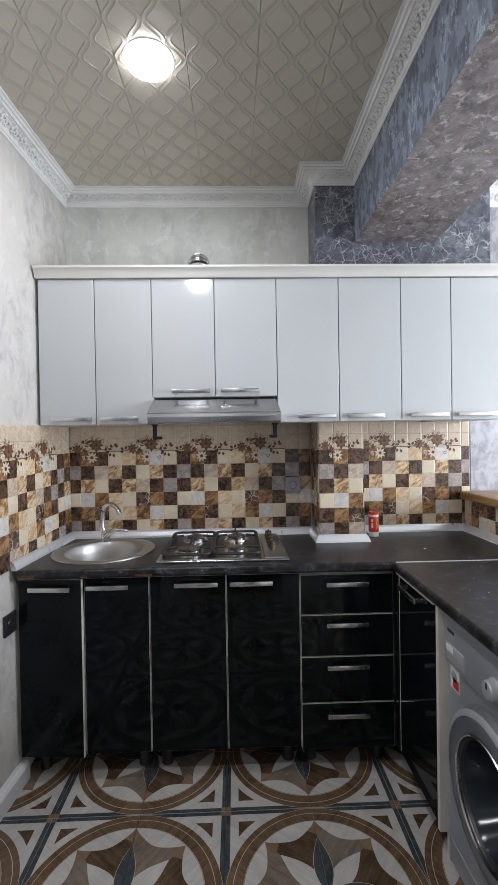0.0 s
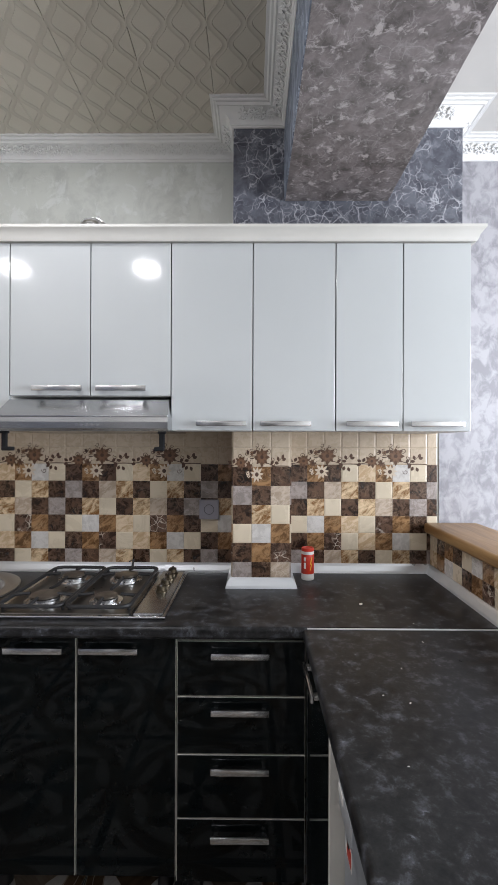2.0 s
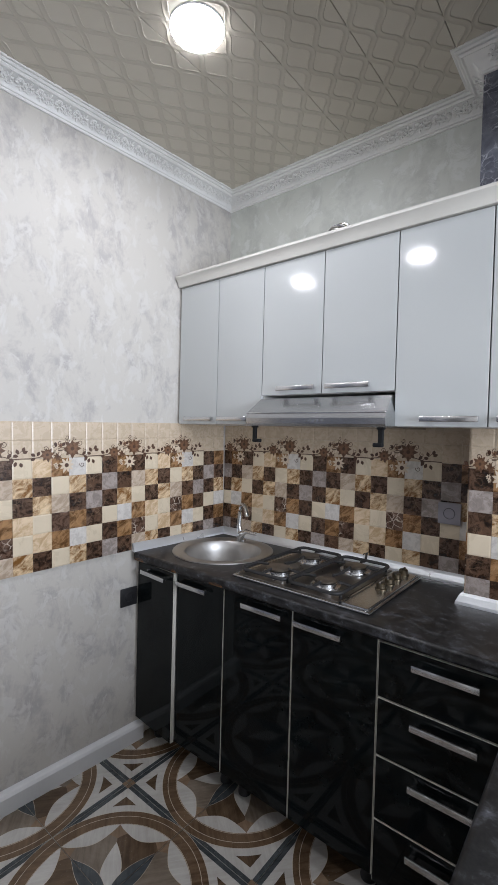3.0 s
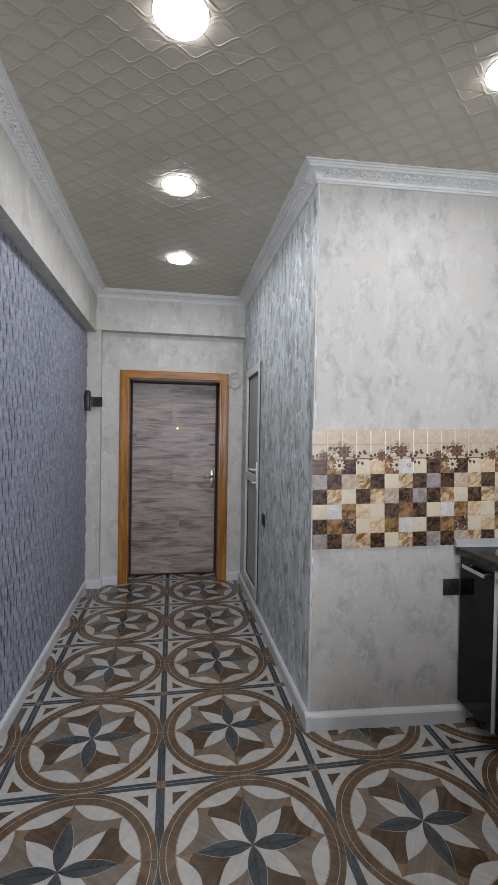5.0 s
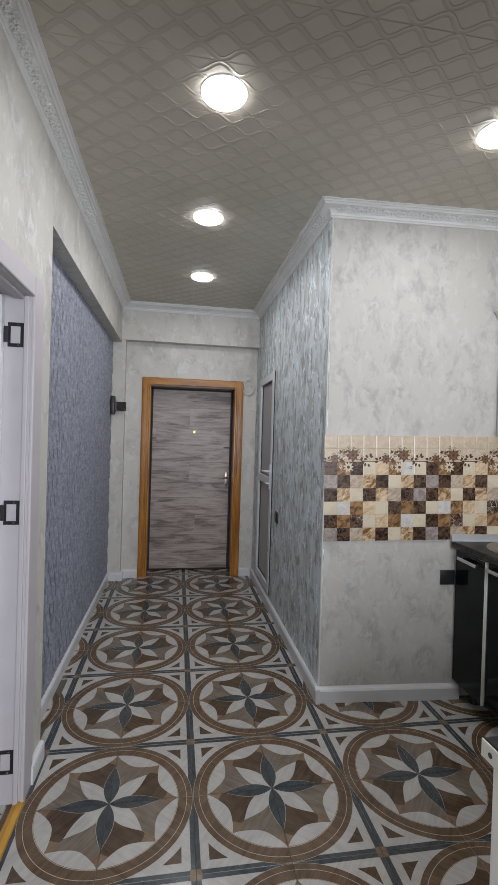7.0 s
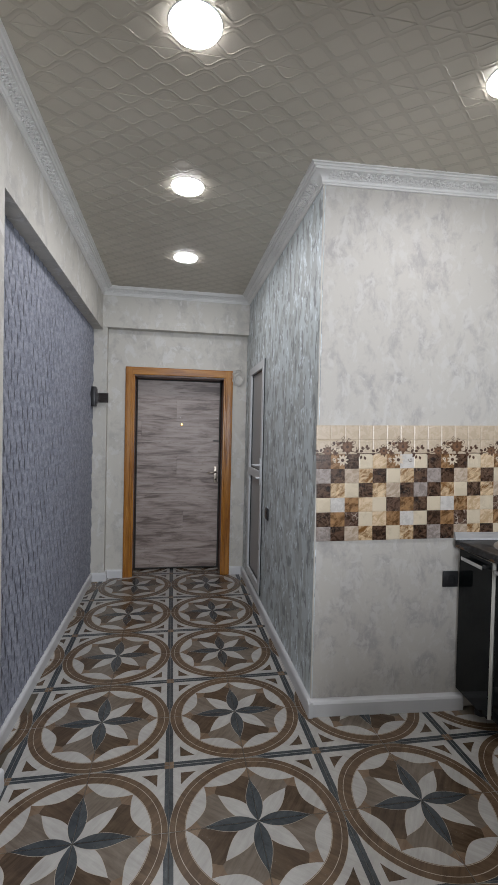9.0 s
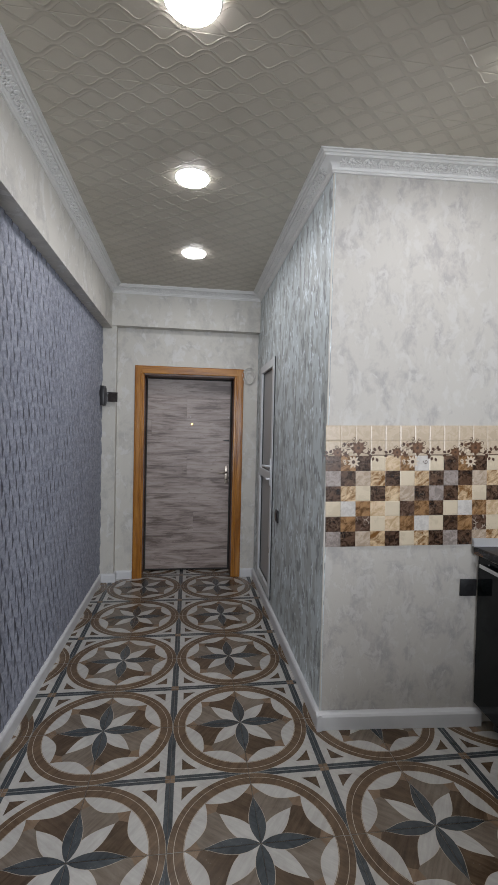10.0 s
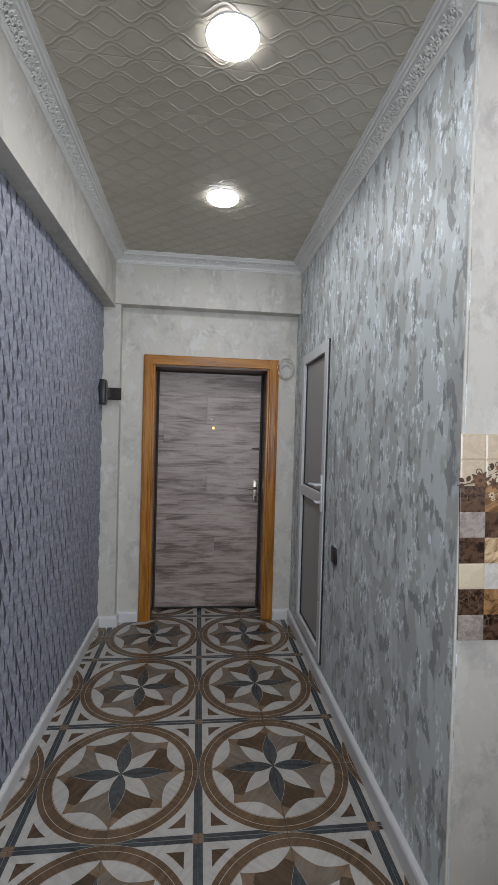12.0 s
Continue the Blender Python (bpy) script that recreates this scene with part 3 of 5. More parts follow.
wall_cabinet(-0.962, -0.436, UB, [(-0.962, -0.701, -0.90, -0.715), (-0.701, -0.436, -0.678, -0.50)])
wall_cabinet(-0.436, 0.151, 1.638, [(-0.436, -0.142, -0.345, -0.165), (-0.142, 0.151, -0.115, 0.065)])
wall_cabinet(0.151, 0.447, UB, [(0.151, 0.447, 0.245, 0.425)])
wall_cabinet(0.447, 0.989, UB, [(0.447, 0.746, 0.475, 0.655), (0.746, 0.989, 0.78, 0.965)])
wall_cabinet(0.989, 1.234, UB, [(0.989, 1.234, 1.01, 1.2)])
CORN = [(0, UT), (0.012, UT), (0.016, UT + 0.008), (0.020, UT + 0.020), (0.030, UT + 0.034), (0.036, UT + 0.040), (0.036, UT + 0.050), (0, UT + 0.050)]
bm = sweep(bmesh.new(), CORN, [(1.236, YB - 0.005), (1.236, UF), (-0.968, UF)])
box(bm, -0.966, 1.235, UF + 0.001, PY - 0.002, UT + 0.001, UT + 0.018)
single("cabinet_cornice", bm, M_cornice, "cream moulded cornice along the wall cabinets", "cornice", "", True)

# ---- kitchen: base units ----
BF, BT, BB = 1.895, 0.862, 0.118


def front(parent, x0, x1, z0, z1, name="door", y=BF):
    """Black gloss front on a pale edge band."""
    d = part(name, one_box(x0 + 0.0015, x1 - 0.0015, y, y + 0.018, z0, z1, 0.0008, 1), M_edge, parent)
    part("panel", one_box(x0 + 0.0035, x1 - 0.0035, y - 0.0025, y + 0.002, z0 + 0.002, z1 - 0.002, 0.0008, 1), M_black_gloss, d, "black high-gloss front panel")
    return d


def legs(t, xs, ys):
    for x in xs:
        for y in ys:
            part("leg", lathe(bmesh.new(), [(0.026, 0.0), (0.027, 0.012), (0.024, 0.02), (0.024, 0.1), (0.034, 0.105), (0.034, BB - 0.001)], (x, y, 0), "z", 14), M_black_plastic, t, "black plastic leg", True)


def base_unit(name, a, b, label, fronts, category="cabinet"):
    t = thing(name, ((a + b) / 2, BF + 0.25, 0), label, category, "black base units")
    part("body", one_box(a + 0.001, b - 0.001, BF + 0.02, YB - 0.02, BB, BT - 0.001), M_carcass, t)
    for kind, x0, x1, z0, z1, h in fronts:
        d = front(t, x0, x1, z0, z1, kind)
        bar_handle(d, h[0], h[1], BF - 0.002, h[2])
    legs(t, (a + 0.05, b - 0.05), (BF + 0.10, YB - 0.1))
    return t


sink_unit = thing("sink_cabinet", (-0.70, BF + 0.25, 0), "black gloss sink cabinet with one door ajar", "cabinet", "black base units")
part("body", one_box(-0.972, -0.426, BF + 0.02, YB - 0.02, BB, BT - 0.17), M_carcass, sink_unit)
d = front(sink_unit, -0.699, -0.425, BB, BT, "door")
bar_handle(d, -0.682, -0.507, BF - 0.002, 0.826)
# the other door stands a little open on its hinges at the wall
AJAR = 4.0
hinge = Matrix.Translation((-0.97, BF + 0.018, 0)) @ Matrix.Rotation(radians(-AJAR), 4, "Z") @ Matrix.Translation((0.97, -BF - 0.018, 0))
for name, bx, mat, lab in (("door", (-0.970, -0.7005, BF, BF + 0.018, BB - 0.004, BT), M_edge, ""),):
    bm = one_box(*bx, 0.0008, 1)
    bmesh.ops.transform(bm, matrix=hinge, verts=bm.verts)
    ajar = part(name, bm, mat, sink_unit)
bm = one_box(-0.968, -0.7025, BF - 0.0025, BF + 0.002, BB - 0.002, BT - 0.002, 0.0008, 1)
bmesh.ops.transform(bm, matrix=hinge, verts=bm.verts)
part("panel", bm, M_black_gloss, ajar, "black high-gloss front panel")
bm = box(bmesh.new(), -0.915, -0.738, BF - 0.030, BF - 0.020, 0.8165, 0.8355, 0.002, 2)
box(bm, -0.907, -0.891, BF - 0.026, BF - 0.002, 0.818, 0.834, 0.002, 1)
box(bm, -0.762, -0.746, BF - 0.026, BF - 0.002, 0.818, 0.834, 0.002, 1)
bmesh.ops.transform(bm, matrix=hinge, verts=bm.verts)
part("handle", bm, M_chrome, ajar, "chrome bar handle", True)
legs(sink_unit, (-0.91, -0.475), (BF + 0.10, YB - 0.1))

base_unit("base_cabinet", -0.425, 0.213, "black gloss base cabinet with two doors under the hob",
          [("door", -0.425, -0.101, BB, BT, (-0.318, -0.135, 0.828)), ("door", -0.101, 0.213, BB, BT, (-0.085, 0.097, 0.828))])
base_unit("drawer_unit", 0.213, 0.615, "black gloss unit with four drawers and pale edges",
          [("drawer", 0.213, 0.615, 0.682, 0.852, (0.322, 0.502, 0.815)), ("drawer", 0.213, 0.615, 0.502, 0.678, (0.322, 0.502, 0.642)),
           ("drawer", 0.213, 0.615, 0.303, 0.498, (0.322, 0.502, 0.462)), ("drawer", 0.213, 0.615, 0.104, 0.299, (0.322, 0.502, 0.255))])

# ---- worktops ----
CT, CB = 0.908, 0.870
PEN0, PEN1, PENY = 0.602, 1.217, 0.886      # peninsula: its two long sides and its free end


# flat board and its rounded front edge
EDGE = [(-0.0005, CT)] + [(0.012 * math.sin(k / 6 * math.pi / 2), CT - 0.012 + 0.012 * math.cos(k / 6 * math.pi / 2)) for k in range(1, 7)] + [(0.012, CB + 0.010), (0.004, CB), (-0.0005, CB)]


def holed_board(x0, x1, y0, y1, cx, cy, r):
    """A board with a round cut-out."""
    bm = bmesh.new()
    corners = [math.atan2(y - cy, x - cx) for x in (x0, x1) for y in (y0, y1)]
    rows = []
    for a in sorted([2 * math.pi * i / 48 - math.pi for i in range(48)] + corners):
        c, s = math.cos(a), math.sin(a)
        reach = min(((x1 if c > 0 else x0) - cx) / c if abs(c) > 1e-6 else 9, ((y1 if s > 0 else y0) - cy) / s if abs(s) > 1e-6 else 9)
        inner, outer = (cx + c * r, cy + s * r), (cx + c * reach, cy + s * reach)
        rows.append([bm.verts.new((*q, z)) for q, z in ((inner, CB), (inner, CT), (outer, CT), (outer, CB))])
    for i in range(len(rows)):
        a, b = rows[i], rows[(i + 1) % len(rows)]
        for k in range(4):
            bm.faces.new((a[k], a[(k + 1) % 4], b[(k + 1) % 4], b[k]))
    bmesh.ops.recalc_face_normals(bm, faces=bm.faces)
    return bm


def make_worktop(path, depth, at, label, board=None):
    t = thing("worktop", at, label, "worktop")
    part("board", board or sweep(bmesh.new(), [(0, CT), (depth - 0.012, CT), (depth - 0.012, CB), (0, CB)], path), M_counter, t)
    dx, dy = path[1][0] - path[0][0], path[1][1] - path[0][1]
    n = math.hypot(dx, dy)
    ox, oy = -dy / n * (depth - 0.012), dx / n * (depth - 0.012)
    part("rounded_edge", sweep(bmesh.new(), EDGE, [(x + ox, y + oy) for x, y in path]), M_counter, t, "rounded front edge", True)
    return t


main_top = make_worktop([(1.219, YB - 0.012), (KX1 - 0.006, YB - 0.012)], YB - 0.012 - 1.858, (0.1, 2.1, CB), "dark stone-look laminate worktop with a rounded edge",
                        holed_board(KX1 - 0.006, 1.219, 1.870, YB - 0.012, -0.690, 2.176, 0.205))
make_worktop([(PEN1, PENY), (PEN1, 1.849)], PEN1 - PEN0, (0.9, 1.4, CB), "dark stone-look laminate peninsula worktop")
M_chip = basic("bare_chipboard", (0.20, 0.095, 0.035), 0.7, var=0.35, scale=40, bump=0.4)
for x0, x1, z0 in ((-0.475, -0.405, 0.0), (-0.958, -0.89, 0.002), (-0.70, -0.672, 0.0)):
    bm = bmesh.new()
    n = 8
    top = [bm.verts.new((x0 + (x1 - x0) * i / n, 1.8574, CB + 0.0115 + z0 + 0.006 * math.sin(math.pi * i / n) * (0.7 + 0.3 * math.sin(i * 2.1)))) for i in range(n + 1)]
    low = [bm.verts.new((x0 + (x1 - x0) * i / n, 1.8600, CB + 0.004)) for i in range(n + 1)]
    for i in range(n):
        bm.faces.new((low[i], low[i + 1], top[i + 1], top[i]))
    part("chipped_edge", bm, M_chip, main_top, "bare brown chipboard where the edge has worn")
single("joint_strip", one_box(PEN0 + 0.012, 1.217, 1.8495, 1.8575, CB + 0.01, CT + 0.0025, 0.001, 1), M_alu, "thin aluminium strip between the worktops", "strip")

# ---- kitchen: bead along the worktop ----
BEAD = [(0, CT + 0.038), (0.005, CT + 0.039), (0.012, CT + 0.030), (0.021, CT + 0.010), (0.023, CT + 0.0005), (0, CT + 0.0005)]
TY = 2.460
single("worktop_bead", sweep(bmesh.new(), BEAD, [(1.220, 0.90), (1.220, TY - 0.001), (PX1 + 0.001, TY - 0.001), (PX1 + 0.001, PY - 0.010), (PX0 - 0.001, PY - 0.010), (PX0 - 0.001, TY - 0.001), (KX1 + 0.009, TY - 0.001), (KX1 - 0.027, 1.862)]),
       M_alu, "white and aluminium sealing bead along the worktop", "trim")

# ---- kitchen: hood ----
hood = thing("cooker_hood", (-0.143, 2.1, 1.51), "stainless steel cooker hood below white cabinets", "cooker hood")
HX0, HX1 = -0.446, 0.156


def hood_body():
    bm = bmesh.new()
    prof = [(2.45, 1.626), (2.112, 1.624), (2.040, 1.566), (2.031, 1.558), (2.028, 1.540), (2.029, 1.518), (2.036, 1.508), (2.45, 1.508)]
    for x in (HX0, HX1):
        taper = 0.012 if x == HX0 else -0.012
        row = [bm.verts.new((x + (taper if z > 1.6 else 0), y, z)) for y, z in prof]
        if x == HX0:
            first = row
    n = len(prof)
    for i in range(n):
        bm.faces.new((first[i], first[(i + 1) % n], row[(i + 1) % n], row[i]))
    bm.faces.new(first[::-1])
    bm.faces.new(row)
    return bm


part("body", hood_body(), M_steel, hood)
part("lip", one_box(HX0 - 0.001, HX1 + 0.001, 2.0270, 2.036, 1.5575, 1.5625, 0.001, 1), M_chrome, hood, "bright fold along the front")
for k in range(5):
    part("button", rod(bmesh.new(), (-0.155 + 0.018 * k, 2.0295, 1.530), (-0.155 + 0.018 * k, 2.024, 1.530), 0.0055, 10), M_chrome, hood)
for x in (HX0 + 0.028, HX1 - 0.024):
    bm = box(bmesh.new(), x - 0.009, x + 0.009, 2.048, 2.060, 1.448, 1.510, 0.002, 1)
    box(bm, x - 0.009 - (0.018 if x > -0.1 else 0), x + 0.009 + (0.024 if x < -0.1 else 0), 2.046, 2.062, 1.440, 1.454, 0.003, 1)
    box(bm, x - 0.014, x + 0.014, 2.046, 2.062, 1.500, 1.509, 0.002, 1)
    part("bracket", bm, M_matt_black, hood, "black bent bracket")

# ---- kitchen: flexible duct above the cabinets ----
bm = bmesh.new()
pts, rad = [], []
for i in range(61):
    s = i / 60
    if s < 0.45:
        q = (-0.232, 2.372, 2.214 + s / 0.45 * 0.120)
    else:
        a = (s - 0.45) / 0.55 * math.pi / 2
        q = (-0.232, 2.372 + 0.09 * (1 - math.cos(a)), 2.334 + 0.045 * math.sin(a))
    pts.append(q)
    rad.append(0.051 + (0.004 if i % 2 else -0.003) + 0.003 * math.sin(i * 2.3))
single("flexible_duct", tube(bm, pts, rad, 22), basic("foil", (0.62, 0.62, 0.62), 0.22, 1.0, var=0.3, scale=30, bump=1.0, bscale=45), "crumpled silver foil duct above the cabinets", "duct")

# ---- kitchen: sink and tap ----
SX, SY = -0.690, 2.176
sink = thing("sink", (SX, SY, CT), "round stainless steel sink set into dark worktop", "sink")
part("bowl", lathe(bmesh.new(), [(0.238, 0.001), (0.237, 0.006), (0.228, 0.008), (0.196, 0.005), (0.182, 0.001), (0.174, -0.012), (0.168, -0.05), (0.155, -0.13), (0.13, -0.15), (0.03, -0.156), (0.0, -0.156)], (SX, SY, CT), "z", 56, 1.03, caps=False), basic("satin_steel", (0.50, 0.49, 0.475), 0.42, 1.0, var=0.06, scale=8, bump=0.03), sink, "", True)
part("drain", lathe(bmesh.new(), [(0.032, -0.1545), (0.030, -0.150), (0.022, -0.152), (0.0, -0.153)], (SX, SY, CT), "z", 20), M_chrome, sink, "chrome drain", True)
FX, FY = -0.745, 2.375
tap = thing("tap", (FX, FY, CT), "chrome gooseneck mixer tap behind the sink", "tap")
part("base", lathe(bmesh.new(), [(0.027, 0.004), (0.027, 0.012), (0.021, 0.018), (0.020, 0.045), (0.017, 0.055), (0.0, 0.056)], (FX, FY, CT), "z", 20), M_chrome, tap, "", True)
neck = [(FX, FY, CT + 0.025), (FX - 0.016, FY, CT + 0.075), (FX - 0.014, FY, CT + 0.130)]
for i in range(1, 13):
    a = math.pi * i / 12 * 0.93
    neck.append((FX - 0.012 + 0.054 * (1 - math.cos(a)), FY - 0.036 * (1 - math.cos(a)), CT + 0.140 + 0.060 * math.sin(a)))
part("spout", tube(bmesh.new(), neck, [0.0155, 0.0130, 0.0120] + [0.0110] * 10 + [0.0125] * 2, 14), M_chrome, tap, "", True)
lever = [(FX + 0.005, FY - 0.012, CT + 0.02), (FX + 0.025, FY - 0.03, CT + 0.045), (FX + 0.06, FY - 0.032, CT + 0.066), (FX + 0.125, FY - 0.030, CT + 0.060)]
part("lever", tube(bmesh.new(), lever, [0.018, 0.016, 0.012, 0.006], 12), M_chrome, tap, "", True)

# ---- kitchen: gas hob ----
HB = CT + 0.001
hob = thing("gas_hob", (-0.115, 2.16, CT), "stainless steel gas hob with black cast grates", "hob")
M_pan = basic("worn_steel_pan", (0.13, 0.12, 0.11), 0.3, 0.85, var=0.25, scale=14, bump=0.05)
part("tray", one_box(-0.400, 0.173, 1.912, 2.412, HB, HB + 0.010, 0.004, 3), M_steel, hob)
part("pan", one_box(-0.385, 0.055, 1.926, 2.400, HB + 0.009, HB + 0.0125, 0.0015, 1), M_pan, hob, "dark burner pan")
part("control_strip", one_box(0.068, 0.162, 1.925, 2.400, HB + 0.009, HB + 0.016, 0.003, 2), M_steel, hob, "steel control strip")
M_knob = basic("worn_brass_knob", (0.13, 0.105, 0.07), 0.3, 0.9, var=0.2)
BURN = [(-0.268, 2.045, 0.052), (-0.055, 2.040, 0.040), (-0.262, 2.285, 0.046), (-0.055, 2.285, 0.046)]
for bx, by, r in BURN:
    burner = part("burner", lathe(bmesh.new(), [(r + 0.018, 0.012), (r + 0.016, 0.018), (r, 0.020), (r, 0.028), (r - 0.01, 0.030), (0.0, 0.030)], (bx, by, HB), "z", 28), M_chrome, hob, "bright burner ring", True)
    part("cap", lathe(bmesh.new(), [(r - 0.002, 0.0305), (r - 0.002, 0.036), (r - 0.010, 0.039), (0.0, 0.039)], (bx, by, HB), "z", 28), basic("burner_cap", (0.17, 0.145, 0.12), 0.35, 0.7, var=0.3, scale=30), burner, "stained burner cap", True)
for gx0, gx1 in ((-0.378, -0.168), (-0.158, 0.050)):
    bm = bmesh.new()
    z, r = HB + 0.032, 0.0068
    y0, y1 = 1.935, 2.392
    corner = 0.03
    loop = []
    for cx, cy, a0 in ((gx1 - corner, y1 - corner, 0), (gx0 + corner, y1 - corner, 90), (gx0 + corner, y0 + corner, 180), (gx1 - corner, y0 + corner, 270)):
        for i in range(5):
            a = radians(a0 + 22.5 * i)
            loop.append((cx + corner * math.cos(a), cy + corner * math.sin(a), z))
    tube(bm, loop, r, 8, True)
    ym, xm = (y0 + y1) / 2, (gx0 + gx1) / 2
    for by in (2.045, 2.285):
        for dx, dy in ((1, 0), (-1, 0), (0, 1), (0, -1)):
            ex = gx1 if dx > 0 else gx0 if dx < 0 else xm
            ey = (y1 if by > ym else ym) if dy > 0 else (ym if by > ym else y0) if dy < 0 else by
            tube(bm, [(ex, ey, z), (xm + dx * 0.048, by + dy * 0.048, z + 0.006)], [0.0066, 0.0054], 8)
    for fx in (gx0 + 0.006, gx1 - 0.006):
        for fy in (y0 + 0.03, y1 - 0.03):
            rod(bm, (fx, fy, HB + 0.0115), (fx, fy, z), 0.006, 8, 0.0045)
    part("grate", bm, M_iron, hob, "black cast-iron grate", True)
for k in range(4):
    ky = 2.140 + 0.075 * k
    knob = part("knob", lathe(bmesh.new(), [(0.022, 0.015), (0.022, 0.019), (0.018, 0.021), (0.0165, 0.036), (0.013, 0.039), (0.0, 0.039)], (0.115, ky, HB), "z", 20), M_knob, hob, "worn brass-coloured knob", True)
    part("grip", one_box(0.111, 0.119, ky - 0.016, ky + 0.016, HB + 0.034, HB + 0.043, 0.002, 1), M_pan, knob)
bm = tube(bmesh.new(), [(-0.06, 2.392, HB + 0.032), (-0.058, 2.402, HB + 0.064), (-0.075, 2.40, HB + 0.054)], [0.006, 0.005, 0.003], 8)
part("hook", bm, M_iron, hob)

# ---- kitchen: small things on the worktop ----
CX, CYY = 0.677, 2.358
can = thing("can", (CX, CYY, CT), "red and white cardboard can on the worktop", "can")
M_red = basic("can_red", (0.52, 0.035, 0.015), 0.4, var=0.08)
M_canwhite = basic("can_white", (0.74, 0.72, 0.68), 0.4, var=0.05)
M_yellow = basic("can_yellow", (0.75, 0.42, 0.04), 0.4, var=0.05)
part("tube", lathe(bmesh.new(), [(0.025, 0.0), (0.026, 0.002), (0.026, 0.024), (0.026, 0.118), (0.0, 0.118)], (CX, CYY, CT), "z", 28), M_canwhite, can, "white tube", True)
part("band", lathe(bmesh.new(), [(0.0258, 0.025), (0.0263, 0.026), (0.0263, 0.104), (0.0258, 0.105)], (CX, CYY, CT), "z", 28), M_red, can, "red printed band", True)
part("lid", lathe(bmesh.new(), [(0.0262, 0.117), (0.0262, 0.127), (0.024, 0.130), (0.020, 0.130), (0.019, 0.127), (0.0, 0.127)], (CX, CYY, CT), "z", 28), M_red, can, "red lid", True)


def on_can(a0, a1, z0, z1, name, mat, slant=0.0):
    bm = bmesh.new()
    rows = []
    for i in range(5):
        a = radians(a0 + (a1 - a0) * i / 4)
        rows.append([bm.verts.new((CX + 0.0267 * math.sin(a + s), CYY - 0.0267 * math.cos(a + s), CT + z)) for z, s in ((z0, -slant), (z1, slant))])
    for A, B in zip(rows, rows[1:]):
        bm.faces.new((A[0], B[0], B[1], A[1]))
    part(name, bm, mat, can)


for z0, z1 in ((0.078, 0.094), (0.048, 0.072)):
    on_can(-42, -22, z0, z1, "print_bar", M_canwhite)
on_can(20, 30, 0.066, 0.094, "print_bolt", M_yellow, 0.12)
on_can(18, 28, 0.042, 0.066, "print_bolt", M_yellow, 0.12)
on_can(12, 36, 0.0655, 0.0685, "print_bolt", M_yellow)
random.seed(4)
for cx, cy, r in ((0.826, 2.063, 0.009), (0.82, 1.62, 0.0022), (0.74, 1.50, 0.002), (0.79, 1.47, 0.003), (0.93, 1.77, 0.0025), (0.72, 1.28, 0.002), (0.95, 1.9, 0.002)):
    bm = bmesh.new()
    bmesh.ops.create_icosphere(bm, subdivisions=1, radius=r, matrix=Matrix.Translation((cx, cy, CT + r * 0.22)) @ Matrix.Rotation(cx * 9, 4, "Z") @ Matrix.Diagonal((1.3, 0.7, 0.25, 1)))
    single("crumb", bm, M_canwhite, "small pale crumb on the dark worktop", "crumb", "crumbs on the worktop")

# ---- kitchen: sockets ----
def socket(name, m, label, mats, size=0.086, category="socket"):
    """A square plate with its rocker or socket; local -y faces the room."""
    t = thing(name, m.translation, label, category)
    t.matrix_basis = m
    h = size / 2

    def add(nm, bm, mat, lab=""):
        ob = new(nm, mesh_of(nm, bm, mat, True))
        ob.parent = t
        if lab:
            tagged(ob, lab)
        return ob

    add("plate", one_box(-h, h, -0.010, 0.0, -h, h, 0.004, 2), mats[0])
    if category == "socket":
        add("inset", lathe(bmesh.new(), [(0.022, -0.0105), (0.020, -0.012), (0.019, -0.004), (0.0, -0.004)], (0, 0, 0), "y", 24, caps=False), mats[1], "round socket well")
        for s in (-1, 1):
            add("pin_hole", rod(bmesh.new(), (0.0085 * s, -0.0050, 0), (0.0085 * s, -0.003, 0), 0.003, 8), mats[2])
    else:
        add("rocker", one_box(-h + 0.013, h - 0.013, -0.0135, -0.0095, -h + 0.013, h - 0.013, 0.002, 2), mats[1], "flat rocker")
    return t


M_grey_plate = basic("grey_plate", (0.30, 0.29, 0.33), 0.4, var=0.05)
socket("wall_socket", pose(0.259, 2.4535, 1.180), "grey square socket on patterned tiles", [M_grey_plate, basic("grey_inset", (0.06, 0.06, 0.07), 0.4), M_dark])
KA = math.degrees(math.atan2(YB - CY, KX1 - KX0))
kd = Vector((math.cos(radians(KA)), math.sin(radians(KA)), 0))
ksw = Vector((KX0, CY, 0)) + kd * 0.742
socket("wall_socket", pose(ksw.x + 0.001, ksw.y, 0.695, 0, 0, KA), "black square socket on pale plaster beside the cabinets", [M_black_plastic, basic("black_inset", (0.012, 0.012, 0.013), 0.3), M_dark])
socket("light_switch", pose(-2.185, CY - 0.001, 0.826, 0, 0, 180 - 180), "black square switch on silver plaster wall", [M_black_plastic, basic("black_rocker", (0.014, 0.014, 0.015), 0.25)], 0.09, "switch")

# ---- kitchen: bar wall and its wooden top ----
structure("bar_wall", one_box(1.2285, 1.345, 0.905, YB - 0.001, 0.0, 1.085), M_plain_wall, "low wall beside the worktop, tiled on one side", "wall")
bm = one_box(1.190, 1.42, 0.88, 2.448, 1.085, 1.128, 0.010, 3)
single("bar_top", bm, M_bar_wood, "varnished wooden board on the low wall", "board", "", True)

